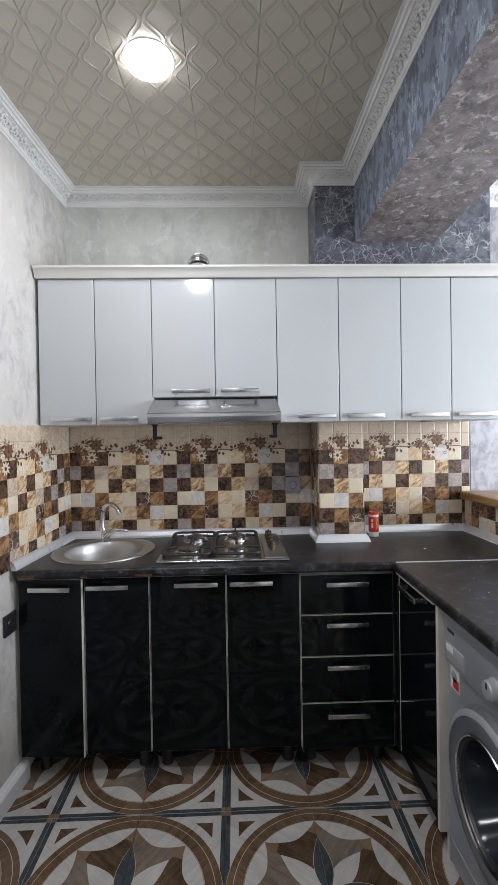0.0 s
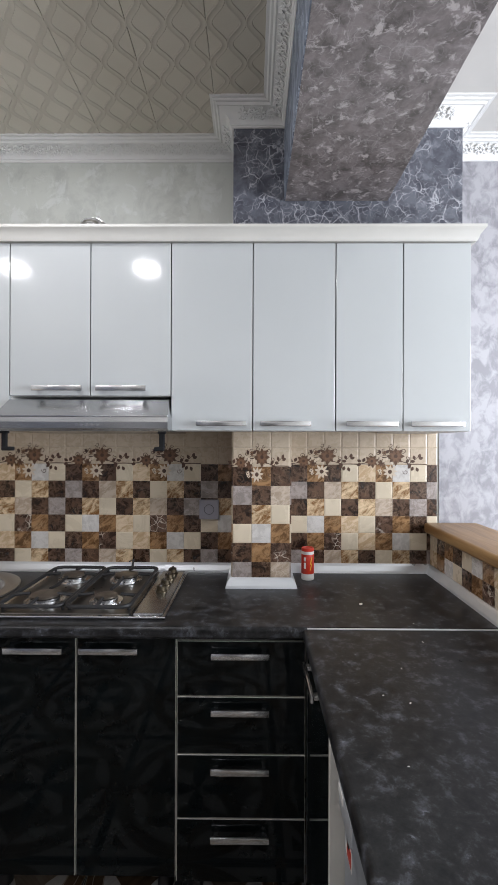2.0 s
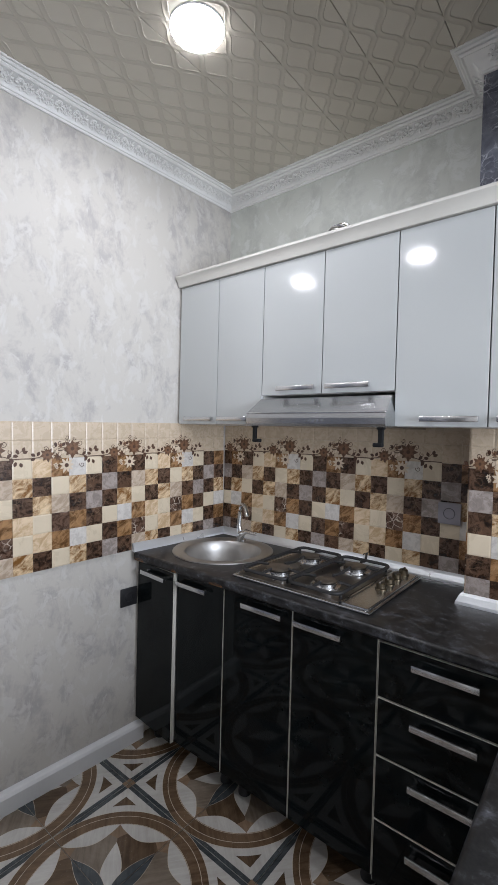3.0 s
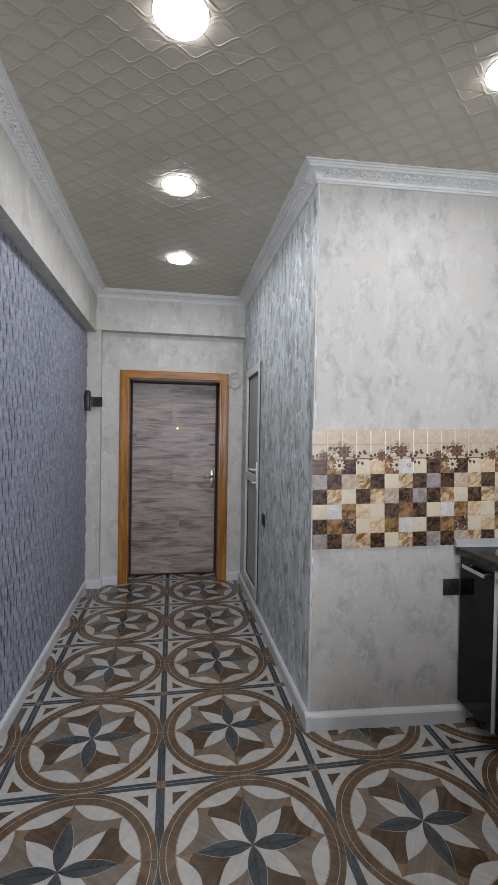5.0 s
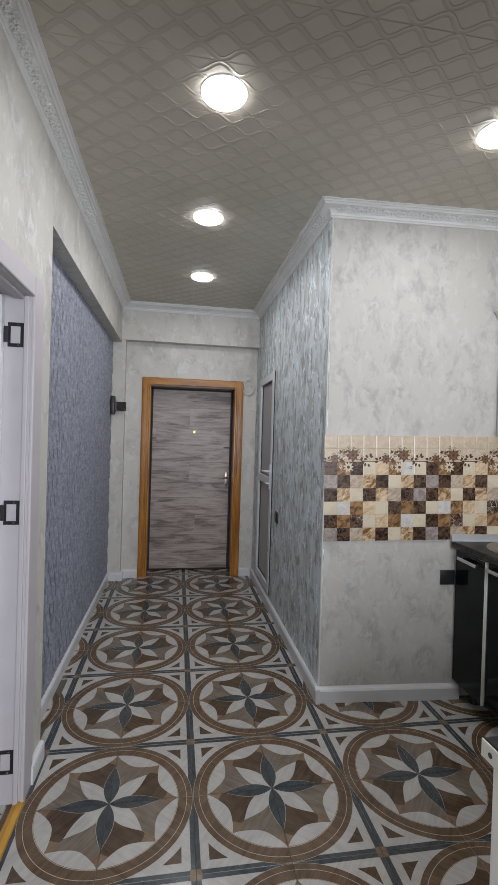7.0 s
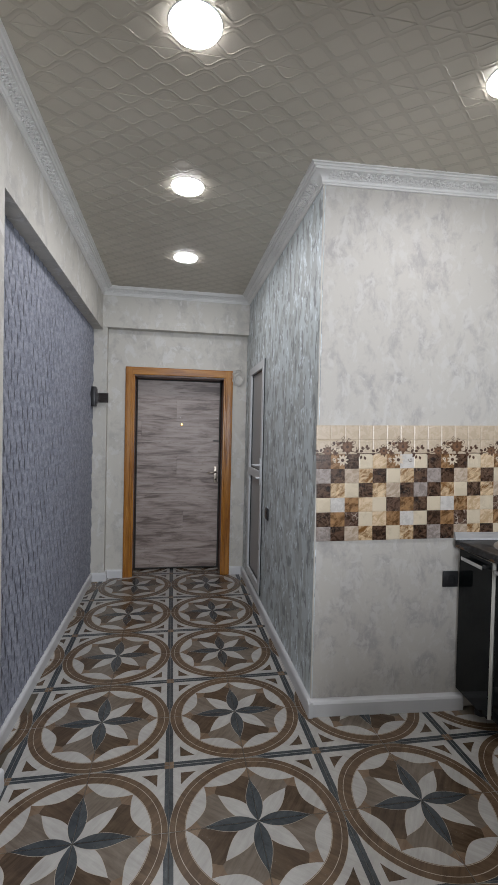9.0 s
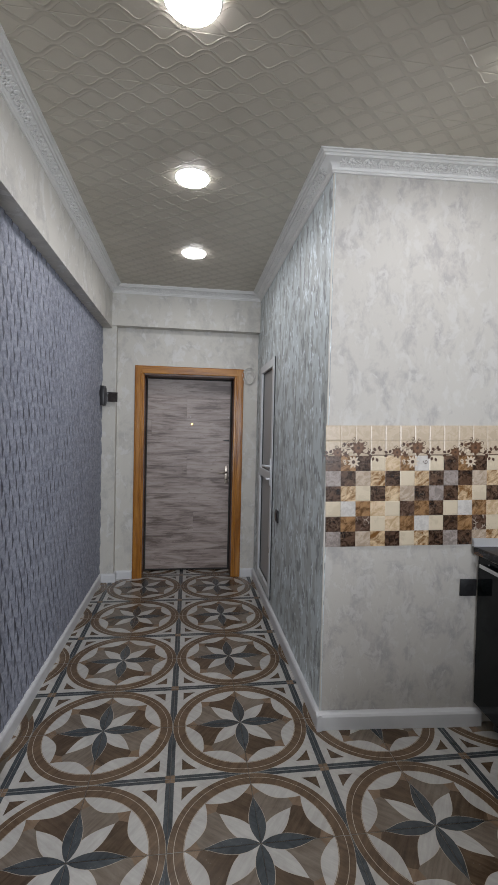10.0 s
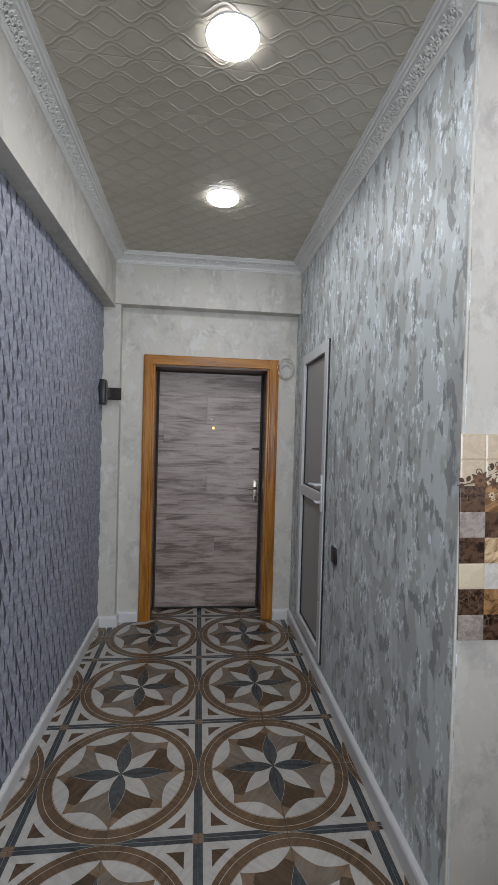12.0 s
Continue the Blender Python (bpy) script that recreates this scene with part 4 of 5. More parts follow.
# ---- kitchen: corner door, side panels, washing machine ----
corner = thing("corner_cabinet", (0.9, 1.68, 0), "black gloss corner cabinet beside the drawers", "cabinet", "black base units")
part("body", one_box(0.642, 1.19, 1.496, 1.862, BB, CB - 0.004), M_carcass, corner)
cd = part("door", one_box(0.622, 0.640, 1.498, 1.846, BB, BT, 0.0008, 1), M_edge, corner)
part("panel", one_box(0.6195, 0.624, 1.500, 1.833, BB + 0.002, BT - 0.002, 0.0008, 1), M_black_gloss, cd, "black high-gloss front panel")
bm = box(bmesh.new(), 0.594, 0.604, 1.62, 1.80, 0.818, 0.837, 0.002, 2)
box(bm, 0.598, 0.621, 1.628, 1.644, 0.820, 0.835, 0.002, 1)
box(bm, 0.598, 0.621, 1.776, 1.792, 0.820, 0.835, 0.002, 1)
part("handle", bm, M_chrome, cd, "chrome bar handle", True)
part("filler", one_box(0.6165, 0.640, 1.850, 1.893, BB, BT), M_black_gloss, corner, "narrow black filler strip")
for ly in (1.56, 1.80):
    part("leg", lathe(bmesh.new(), [(0.022, 0.0), (0.024, 0.01), (0.016, 0.016), (0.016, 0.1), (0.03, 0.105), (0.03, BB - 0.001)], (0.70, ly, 0), "z", 14), M_black_plastic, corner, "black plastic leg", True)
part("top_rail", one_box(0.611, 0.640, 1.497, 1.848, BT + 0.0005, CB - 0.0005), M_edge, corner, "cream edge below the worktop")
bm = one_box(0.618, 1.19, 1.476, 1.494, 0.10, CB - 0.002, 0.001, 1)
box(bm, 0.650, 1.19, 1.477, 1.493, 0.0, 0.11)
single("side_panel", bm, M_edge, "cream chipboard panel beside the washing machine", "panel")
bm = one_box(0.632, 1.19, 0.888, 0.905, 0.0, CB - 0.001, 0.001, 1)
single("side_panel", bm, M_carcass, "white chipboard panel closing the peninsula", "panel")
end = single("worktop_end_strip", one_box(PEN0 + 0.004, PEN1, 0.8815, 0.8855, CB + 0.001, CT - 0.003, 0.001, 1), M_edge, "pale end strip of the worktop with a screw hole", "strip")
part("screw", rod(bmesh.new(), (PEN0 + 0.03, 0.8816, 0.888), (PEN0 + 0.03, 0.8800, 0.888), 0.005, 10), M_dark, end)

WX, WY0, WY1, WZ = 0.648, 0.912, 1.470, 0.852
M_silver = basic("silver_grey_paint", (0.33, 0.35, 0.375), 0.35, 0.3, var=0.06, bump=0.02)
M_silver_light = basic("light_silver", (0.50, 0.515, 0.53), 0.35, 0.4, var=0.05, bump=0.02)
M_ring = basic("dark_silver_paint", (0.21, 0.225, 0.245), 0.32, 0.45, var=0.06, bump=0.02)
M_drum_glass, nt, p = nodes_of("door_glass", 0.14)
p.inputs["Specular IOR Level"].default_value = 0.22
p.inputs["Base Color"].default_value = (0.02, 0.025, 0.03, 1)
wm = thing("washing_machine", (0.92, (WY0 + WY1) / 2, 0), "silver-grey front-loading washing machine under the worktop", "washing machine")
DY, DZ = 1.192, 0.428


def machine_body():
    """Casing with a round loading hole in its front."""
    bm = box(bmesh.new(), WX + 0.15, 1.18, WY0, WY1, 0.025, WZ)
    corners = [math.atan2(z - DZ, y - DY) for y in (WY0, WY1) for z in (0.025, WZ)]
    angles = sorted([2 * math.pi * i / 60 - math.pi for i in range(60)] + corners)
    rows = []
    for a in angles:
        c, s = math.cos(a), math.sin(a)
        reach = min(((WY1 if c > 0 else WY0) - DY) / c if abs(c) > 1e-6 else 9, ((WZ if s > 0 else 0.025) - DZ) / s if abs(s) > 1e-6 else 9)
        y, z = DY + c * reach, DZ + s * reach
        rows.append([bm.verts.new(q) for q in ((WX, DY + c * 0.18, DZ + s * 0.18), (WX, DY + c * (reach - 0.008), DZ + s * (reach - 0.008)), (WX + 0.008, y, z), (WX + 0.151, y, z))])
    for i in range(len(rows)):
        a, b = rows[i], rows[(i + 1) % len(rows)]
        for k in range(3):
            bm.faces.new((a[k], a[k + 1], b[k + 1], b[k]))
    return bm


part("body", machine_body(), M_silver, wm)
part("control_panel", one_box(WX - 0.012, WX + 0.01, WY0 + 0.003, WY1 - 0.003, 0.690, WZ - 0.002, 0.008, 3), M_silver, wm, "silver control panel", True)
drawer = part("drawer", one_box(WX - 0.016, WX, 1.340, 1.452, 0.708, 0.762, 0.003, 2), M_silver_light, wm, "detergent drawer front", True)
part("recess", one_box(WX - 0.0175, WX - 0.0145, 1.400, 1.447, 0.738, 0.757, 0.002, 1), M_canwhite, drawer)
knob = part("knob", lathe(bmesh.new(), [(0.032, -0.010), (0.032, -0.014), (0.028, -0.017), (0.026, -0.034), (0.023, -0.037), (0.0, -0.037)], (WX, 1.175, 0.752), "x", 28), M_silver_light, wm, "round programme knob", True)
part("pointer", one_box(WX - 0.0385, WX - 0.036, 1.172, 1.178, 0.756, 0.772), M_black_plastic, knob)
for k in range(4):
    part("button", lathe(bmesh.new(), [(0.008, -0.011), (0.008, -0.016), (0.0, -0.017)], (WX, 1.08 - 0.035 * k, 0.745), "x", 12), M_silver_light, wm, "", True)
part("display", one_box(WX - 0.0135, WX - 0.011, 0.955, 1.07, 0.772, 0.810, 0.001, 1), M_black_plastic, wm, "dark display")
part("name_bar", one_box(WX - 0.0132, WX - 0.0115, 1.40, 1.444, 0.798, 0.808), M_dark, wm, "dark lettering bar")
st = part("sticker", one_box(WX - 0.0012, WX + 0.001, 1.393, 1.450, 0.612, 0.688), M_canwhite, wm, "worn white and red sticker")
part("sticker_print", one_box(WX - 0.0022, WX, 1.396, 1.432, 0.618, 0.650), M_red, st)
part("sticker_print", lathe(bmesh.new(), [(0.018, -0.0022), (0.018, 0.0), (0.0, 0.0)], (WX, 1.425, 0.655), "x", 16), M_silver, st)
ring = part("door_ring", lathe(bmesh.new(), [(0.240, 0.004), (0.238, -0.012), (0.228, -0.024), (0.205, -0.034), (0.172, -0.036), (0.160, -0.030), (0.155, -0.006)], (WX, DY, DZ), "x", 64, caps=False), M_ring, wm, "dark silver porthole ring", True)
part("trim_ring", lathe(bmesh.new(), [(0.227, -0.0258), (0.224, -0.0285), (0.212, -0.0345), (0.208, -0.0345)], (WX, DY, DZ), "x", 64, caps=False), M_silver_light, ring, "bright ring", True)
part("inner_ring", lathe(bmesh.new(), [(0.163, -0.0340), (0.161, -0.0375), (0.157, -0.034), (0.156, -0.024)], (WX, DY, DZ), "x", 64, caps=False), M_chrome, ring, "thin chrome ring", True)
part("glass", lathe(bmesh.new(), [(0.146, -0.020), (0.138, -0.004), (0.124, 0.040), (0.105, 0.075), (0.07, 0.088), (0.0, 0.092)], (WX, DY, DZ), "x", 48, caps=False), M_drum_glass, ring, "dark bowl-shaped glass", True)
part("gasket", lathe(bmesh.new(), [(0.158, -0.026), (0.150, -0.027), (0.145, -0.019), (0.145, 0.02)], (WX, DY, DZ), "x", 48, caps=False), M_black_plastic, ring, "dark rubber gasket", True)
part("plinth", one_box(WX - 0.004, WX + 0.004, WY0 + 0.01, WY1 - 0.01, 0.028, 0.10, 0.002, 1), M_silver, wm)
for ly in (WY0 + 0.05, WY1 - 0.05):
    for lx in (WX + 0.06, 1.12):
        part("foot", rod(bmesh.new(), (lx, ly, 0), (lx, ly, 0.03), 0.02, 12), M_black_plastic, wm)

# ---- corridor: entrance door ----
LX = -3.56
casing = structure("door_casing", one_box(XE - 0.002, XE + 0.020, ED0 - 0.076, ED0 - 0.001, 0.0, 2.060, 0.006, 2), M_casing_v, "honey-coloured varnished wooden door casing", "casing")
ob = new("casing_board", mesh_of("casing_board", one_box(XE - 0.002, XE + 0.020, ED1 + 0.001, ED1 + 0.076, 0.0, 2.060, 0.006, 2), M_casing_v))
ob.parent = casing
ob = new("casing_board", mesh_of("casing_board", one_box(XE - 0.002, XE + 0.0195, ED0 - 0.0755, ED1 + 0.0755, EDT + 0.001, 2.0605, 0.006, 2), M_casing_h))
ob.parent = casing
for y0, y1 in ((ED0 - 0.012, ED0 + 0.014), (ED1 - 0.014, ED1 + 0.012)):
    ob = new("casing_lip", mesh_of("casing_lip", one_box(XE - 0.05, XE + 0.012, y0, y1, 0.0, EDT, 0.004, 2), M_casing_v))
    ob.parent = casing
for y in (ED0 - 0.062, ED0 - 0.020, ED1 + 0.020, ED1 + 0.062):
    ob = new("bead", mesh_of("bead", rod(bmesh.new(), (XE + 0.018, y, 0.002), (XE + 0.018, y, EDT + 0.006), 0.0065, 10), M_casing_v, True))
    ob.parent = casing
bm = bmesh.new()
box(bm, LX - 0.03, XE - 0.051, ED0 - 0.01, ED0 + 0.012, 0.0, EDT)
box(bm, LX - 0.03, XE - 0.051, ED1 - 0.012, ED1 + 0.01, 0.0, EDT)
box(bm, LX - 0.03, XE - 0.002, ED0 - 0.01, ED1 + 0.01, EDT - 0.012, EDT + 0.01)
structure("door_lining", bm, M_redwood, "dark red-brown lining of the doorway", "door lining")
structure("door_backing", one_box(LX - 0.30, LX - 0.06, -0.2, 1.3, -0.05, 2.2), M_dark, "closed dark space behind the door", "backing")
door = thing("door_1", (LX, 0.45, 0), "closed entrance door clad in grey wood-look laminate", "door")
part("leaf", one_box(LX - 0.045, LX - 0.003, ED0 + 0.013, ED1 - 0.013, 0.006, 1.972), M_dark, door)
L0, L1 = ED0 + 0.026, ED1 - 0.030
rows = 10
zs = [0.022 + (1.962 - 0.022) * i / rows for i in range(rows + 1)]
for r in range(rows):
    xs = [L0] + [L0 + (L1 - L0) * c for c in {2: [0.57], 5: [0.48], 7: [0.05], 8: [0.47]}.get(r, [])] + [L1]
    for y0, y1 in zip(xs, xs[1:]):
        part("plank", one_box(LX - 0.004, LX + 0.003 + 0.0007 * ((r * 7) % 3), y0 + 0.0003, y1 - 0.0003, zs[r] + 0.0003, zs[r + 1] - 0.0003, 0.0005, 1), M_plank, door)
for r in range(rows + 1):
    for y in (L0 + 0.02, 0.46, L1 - 0.02):
        if (r + int(y * 10)) % 2 == 0:
            part("screw", rod(bmesh.new(), (LX + 0.003, y, min(max(zs[r] + 0.012, 0.03), 1.95)), (LX + 0.0062, y, min(max(zs[r] + 0.012, 0.03), 1.95)), 0.003, 8), M_steel, door)
M_brass = basic("brass", (0.72, 0.48, 0.2), 0.25, 1.0, var=0.08)
peep = part("peephole", lathe(bmesh.new(), [(0.016, 0.003), (0.015, 0.007), (0.008, 0.008), (0.007, 0.005), (0.0, 0.005)], (LX, 0.474, 1.512), "x", 20, caps=False), M_brass, door, "brass peephole", True)
M_bronze = basic("bronze_handle", (0.36, 0.32, 0.27), 0.32, 1.0, var=0.1)
hp = part("handle_plate", one_box(LX + 0.003, LX + 0.010, 0.818, 0.856, 0.905, 1.085, 0.003, 2), M_bronze, door, "worn metal handle plate", True)
part("lever", tube(bmesh.new(), [(LX + 0.008, 0.838, 1.022), (LX + 0.05, 0.838, 1.022), (LX + 0.056, 0.825, 1.022), (LX + 0.056, 0.78, 1.018), (LX + 0.052, 0.742, 1.010)], [0.010, 0.009, 0.010, 0.009, 0.007], 10), M_bronze, hp, "metal lever", True)
part("keyhole", rod(bmesh.new(), (LX + 0.009, 0.838, 0.945), (LX + 0.0115, 0.838, 0.945), 0.008, 12), M_dark, hp)
part("upper_lock", one_box(LX + 0.003, LX + 0.012, 0.800, 0.862, 1.345, 1.356, 0.003, 1), M_black_plastic, door, "small black bolt knob")

# ---- corridor: bathroom door ----
M_pvc = basic("white_plastic", (0.60, 0.62, 0.635), 0.3, var=0.03, bump=0.02)
M_greypanel = basic("grey_door_panel", (0.31, 0.315, 0.315), 0.35, var=0.05)
bd = thing("door_2", ((BD0 + BD1) / 2, CY, 0.12), "closed white plastic door with two grey panels", "door")
B0, B1, BZ0, BZ1 = BD0 + 0.004, BD1 - 0.010, 0.122, 2.046
YF = CY - 0.014


def stile(x0, x1, z0, z1, name="stile"):
    part(name, one_box(x0, x1, YF, CY + 0.05, z0, z1, 0.004, 2), M_pvc, bd)


stile(B0, B0 + 0.066, BZ0, BZ1)
stile(B1 - 0.066, B1, BZ0, BZ1)
stile(B0 + 0.066, B1 - 0.066, BZ1 - 0.066, BZ1, "rail")
stile(B0 + 0.066, B1 - 0.066, BZ0, BZ0 + 0.066, "rail")
stile(B0 + 0.066, B1 - 0.066, 1.055, 1.125, "rail")
part("panel", one_box(B0 + 0.06, B1 - 0.06, CY + 0.012, CY + 0.03, BZ0 + 0.06, 1.06), M_greypanel, bd, "grey lower panel")
part("panel", one_box(B0 + 0.06, B1 - 0.06, CY + 0.012, CY + 0.03, 1.12, BZ1 - 0.06), M_greypanel, bd, "grey upper pane")
for z0, z1 in ((BZ0 + 0.0665, 1.0545), (1.1255, BZ1 - 0.0665)):
    bm = bmesh.new()
    for x0, x1, a, b in ((B0 + 0.0665, B0 + 0.0735, z0, z1), (B1 - 0.0735, B1 - 0.0665, z0, z1), (B0 + 0.074, B1 - 0.074, z0, z0 + 0.007), (B0 + 0.074, B1 - 0.074, z1 - 0.007, z1)):
        box(bm, x0, x1, CY + 0.004, CY + 0.0115, a, b)
    part("seal", bm, M_black_plastic, bd, "black rubber glazing seal")
# thin black strip for the dark line down this side of the door
part("gasket", one_box(B1 + 0.0005, B1 + 0.009, CY - 0.008, CY + 0.05, BZ0 - 0.01, BZ1 + 0.003), M_black_plastic, bd, "thin black strip along the door edge")
pl = part("handle_plate", one_box(B1 - 0.055, B1 - 0.025, YF - 0.008, YF + 0.001, 1.02, 1.24, 0.003, 2), M_pvc, bd, "white handle plate", True)
part("lever", tube(bmesh.new(), [(B1 - 0.04, YF - 0.004, 1.18), (B1 - 0.04, YF - 0.045, 1.18), (B1 - 0.06, YF - 0.05, 1.18), (B1 - 0.14, YF - 0.05, 1.176)], [0.009, 0.009, 0.010, 0.008], 10), M_pvc, pl, "white lever", True)
part("latch", tube(bmesh.new(), [(B1 - 0.04, YF - 0.004, 1.075), (B1 - 0.04, YF - 0.032, 1.075), (B1 - 0.062, YF - 0.034, 1.078)], 0.008, 10), M_pvc, pl)
structure("bath_backing", one_box(BD0 - 0.1, BD1 + 0.1, CY + 0.121, CY + 0.14, -0.05, 2.2), M_dark, "closed dark space behind the door", "backing")

# ---- corridor: socket with open lid, coil of cable ----
sb = thing("covered_socket", (-3.17, YN, 1.745), "black surface-mounted socket with a smoked lid standing open", "socket")
part("body", one_box(-3.205, -3.125, YN + 0.001, YN + 0.050, 1.658, 1.838, 0.006, 2), M_black_plastic, sb, "", True)
part("face", one_box(-3.197, -3.133, YN + 0.049, YN + 0.055, 1.674, 1.822, 0.003, 1), basic("dark_face", (0.05, 0.045, 0.05), 0.3), sb)
M_smoke, nt, p = nodes_of("smoked_plastic", 0.2)
p.inputs["Base Color"].default_value = (0.035, 0.028, 0.026, 1)
p.inputs["Alpha"].default_value = 0.85
part("lid", one_box(-3.212, -3.207, YN + 0.05, YN + 0.150, 1.696, 1.786, 0.002, 1), M_smoke, sb, "smoked translucent lid, open")
bm = bmesh.new()
random.seed(9)
for k in range(6):
    pts = []
    r = 0.056 + 0.016 * random.uniform(-1, 1)
    oy, oz = random.uniform(-0.016, 0.016), random.uniform(-0.035, 0.016)
    for i in range(28):
        a = 2 * math.pi * i / 28
        pts.append((XE + 0.012 + 0.004 * (k % 3) + 0.003 * math.sin(3 * a + k), 1.035 + oy + r * math.cos(a) * 0.9, 2.005 + oz + r * math.sin(a) * (1.1 + 0.03 * k)))
    tube(bm, pts, 0.0036, 6, True)
tube(bm, [(XE + 0.004, 1.06, 2.11), (XE + 0.018, 1.055, 2.09), (XE + 0.016, 1.05, 2.06)], 0.0035, 6)
cable = thing("cable_coil", (XE, 1.035, 1.94), "white coiled cable hung on the end wall", "cable")
part("coil", bm, basic("cable_white", (0.62, 0.60, 0.56), 0.5, var=0.05), cable, "", True)
part("nail", rod(bmesh.new(), (XE - 0.005, 1.04, 2.068), (XE + 0.028, 1.04, 2.070), 0.003, 6), M_black_plastic, cable)

# ---- corridor: white room door, standing open ----
M_pink = basic("pinkish_white_film", (0.52, 0.485, 0.505), 0.5, var=0.04, bump=0.03)
fr = structure("door_3", one_box(DX0 - 0.02, DX0 + 0.002, YS - 0.125, YS - 0.001, 0.0, DTOP + 0.01, 0.002, 1), M_pink, "pinkish-white open door in its frame", "door")


def frame_piece(name, bm, mat=M_pink, parent=None):
    ob = new(name, mesh_of(name, bm, mat))
    ob.parent = parent or fr
    return ob


frame_piece("jamb", one_box(DX1 - 0.002, DX1 + 0.02, YS - 0.125, YS - 0.001, 0.0, DTOP + 0.01, 0.002, 1))
frame_piece("head", one_box(DX0 + 0.003, DX1 - 0.003, YS - 0.125, YS - 0.001, DTOP - 0.002, DTOP + 0.02, 0.002, 1))
frame_piece("stop", one_box(DX0 + 0.0022, DX0 + 0.014, YS - 0.024, YS - 0.006, 0.0, DTOP - 0.003, 0.003, 2))
frame_piece("stop", one_box(DX0 + 0.015, DX1 - 0.015, YS - 0.060, YS - 0.024, DTOP - 0.015, DTOP - 0.0025, 0.003, 2))
frame_piece("architrave", one_box(DX0 - 0.105, DX0 + 0.004, YS, YS + 0.014, 0.0, DTOP + 0.078, 0.004, 2))
frame_piece("architrave", one_box(DX1 - 0.004, DX1 + 0.105, YS, YS + 0.014, 0.0, DTOP + 0.078, 0.004, 2))
frame_piece("architrave", one_box(DX0 + 0.0045, DX1 - 0.0045, YS, YS + 0.0135, DTOP - 0.002, DTOP + 0.0775, 0.004, 2))
swing = Matrix.Translation((DX0 + 0.006, YS - 0.085, 0)) @ Matrix.Rotation(radians(4), 4, "Z")
bm = one_box(-0.002, 0.036, -0.80, -0.012, 0.012, DTOP - 0.012, 0.002, 1)
bmesh.ops.transform(bm, matrix=swing, verts=bm.verts)
leaf = frame_piece("leaf", bm, M_white_paint)
for z0, z1 in ((0.2, 0.9), (1.05, 1.8)):
    bm = one_box(0.034, 0.040, -0.68, -0.13, z0, z1, 0.004, 2)
    bmesh.ops.transform(bm, matrix=swing, verts=bm.verts)
    frame_piece("moulding", bm, M_white_paint, leaf)
for hz in (1.836, 1.147, 0.170):
    bm = bmesh.new()
    hx = DX0 + 0.0025
    y0, y1, h = YS - 0.084, YS - 0.026, 0.047
    # butterfly hinge: an open frame screwed to the jamb, and the knuckle beside it
    box(bm, hx, hx + 0.003, y0, y0 + 0.010, hz - h, hz + h)
    box(bm, hx, hx + 0.003, y1 - 0.012, y1, hz - h, hz + h)
    box(bm, hx, hx + 0.003, y0 + 0.0101, y1 - 0.0121, hz - h, hz - h + 0.014)
    box(bm, hx, hx + 0.003, y0 + 0.0101, y1 - 0.0121, hz + h - 0.014, hz + h)
    rod(bm, (hx + 0.006, y0 - 0.004, hz - 0.03), (hx + 0.006, y0 - 0.004, hz + 0.03), 0.009, 10)
    hb = frame_piece("hinge", bm, M_black_plastic)
    tagged(hb, "black metal butterfly hinge")
    for s in (-1, 1):
        frame_piece("hinge_screw", rod(bmesh.new(), (hx + 0.002, y1 - 0.02, hz + s * (h - 0.007)), (hx + 0.0045, y1 - 0.02, hz + s * (h - 0.007)), 0.004, 8), M_chrome, hb)
M_gold = basic("yellow_metal", (0.56, 0.30, 0.045), 0.4, 0.3, var=0.15, bump=0.1)
bm = bmesh.new()
prof = [(-0.022, 0.0), (-0.018, 0.006), (0.0, 0.010), (0.018, 0.006), (0.022, 0.0)]
A = [bm.verts.new((DX0 - 0.02, YS - 0.004 + o, z)) for o, z in prof]
B = [bm.verts.new((DX1 + 0.02, YS - 0.004 + o, z)) for o, z in prof]
for i in range(4):
    bm.faces.new((A[i], A[i + 1], B[i + 1], B[i]))
bm.faces.new(A)
bm.faces.new(B[::-1])
structure("threshold", bm, M_gold, "yellow metal threshold strip", "threshold")
M_lino = basic("brown_lino", (0.10, 0.085, 0.06), 0.5, var=0.2)
structure("room_floor", one_box(-1.4, 1.4, -2.1, YS - 0.03, -0.008, 0.001), M_lino, "dark brown floor of the next room", "floor")
bm = bmesh.new()
box(bm, -1.5, -1.4, -2.2, YN - 0.12, -0.05, TOP)
box(bm, 1.4, 1.5, -2.2, YS - 0.121, -0.05, TOP)
box(bm, -1.4, 1.4, -2.2, -2.1, -0.05, TOP)
structure("room_wall", bm, M_plain_wall, "plain pale walls of the next room", "wall")

# ---- wall tiles ----
CELL, TZ0, TZB = 0.0745, 0.897, 0.929


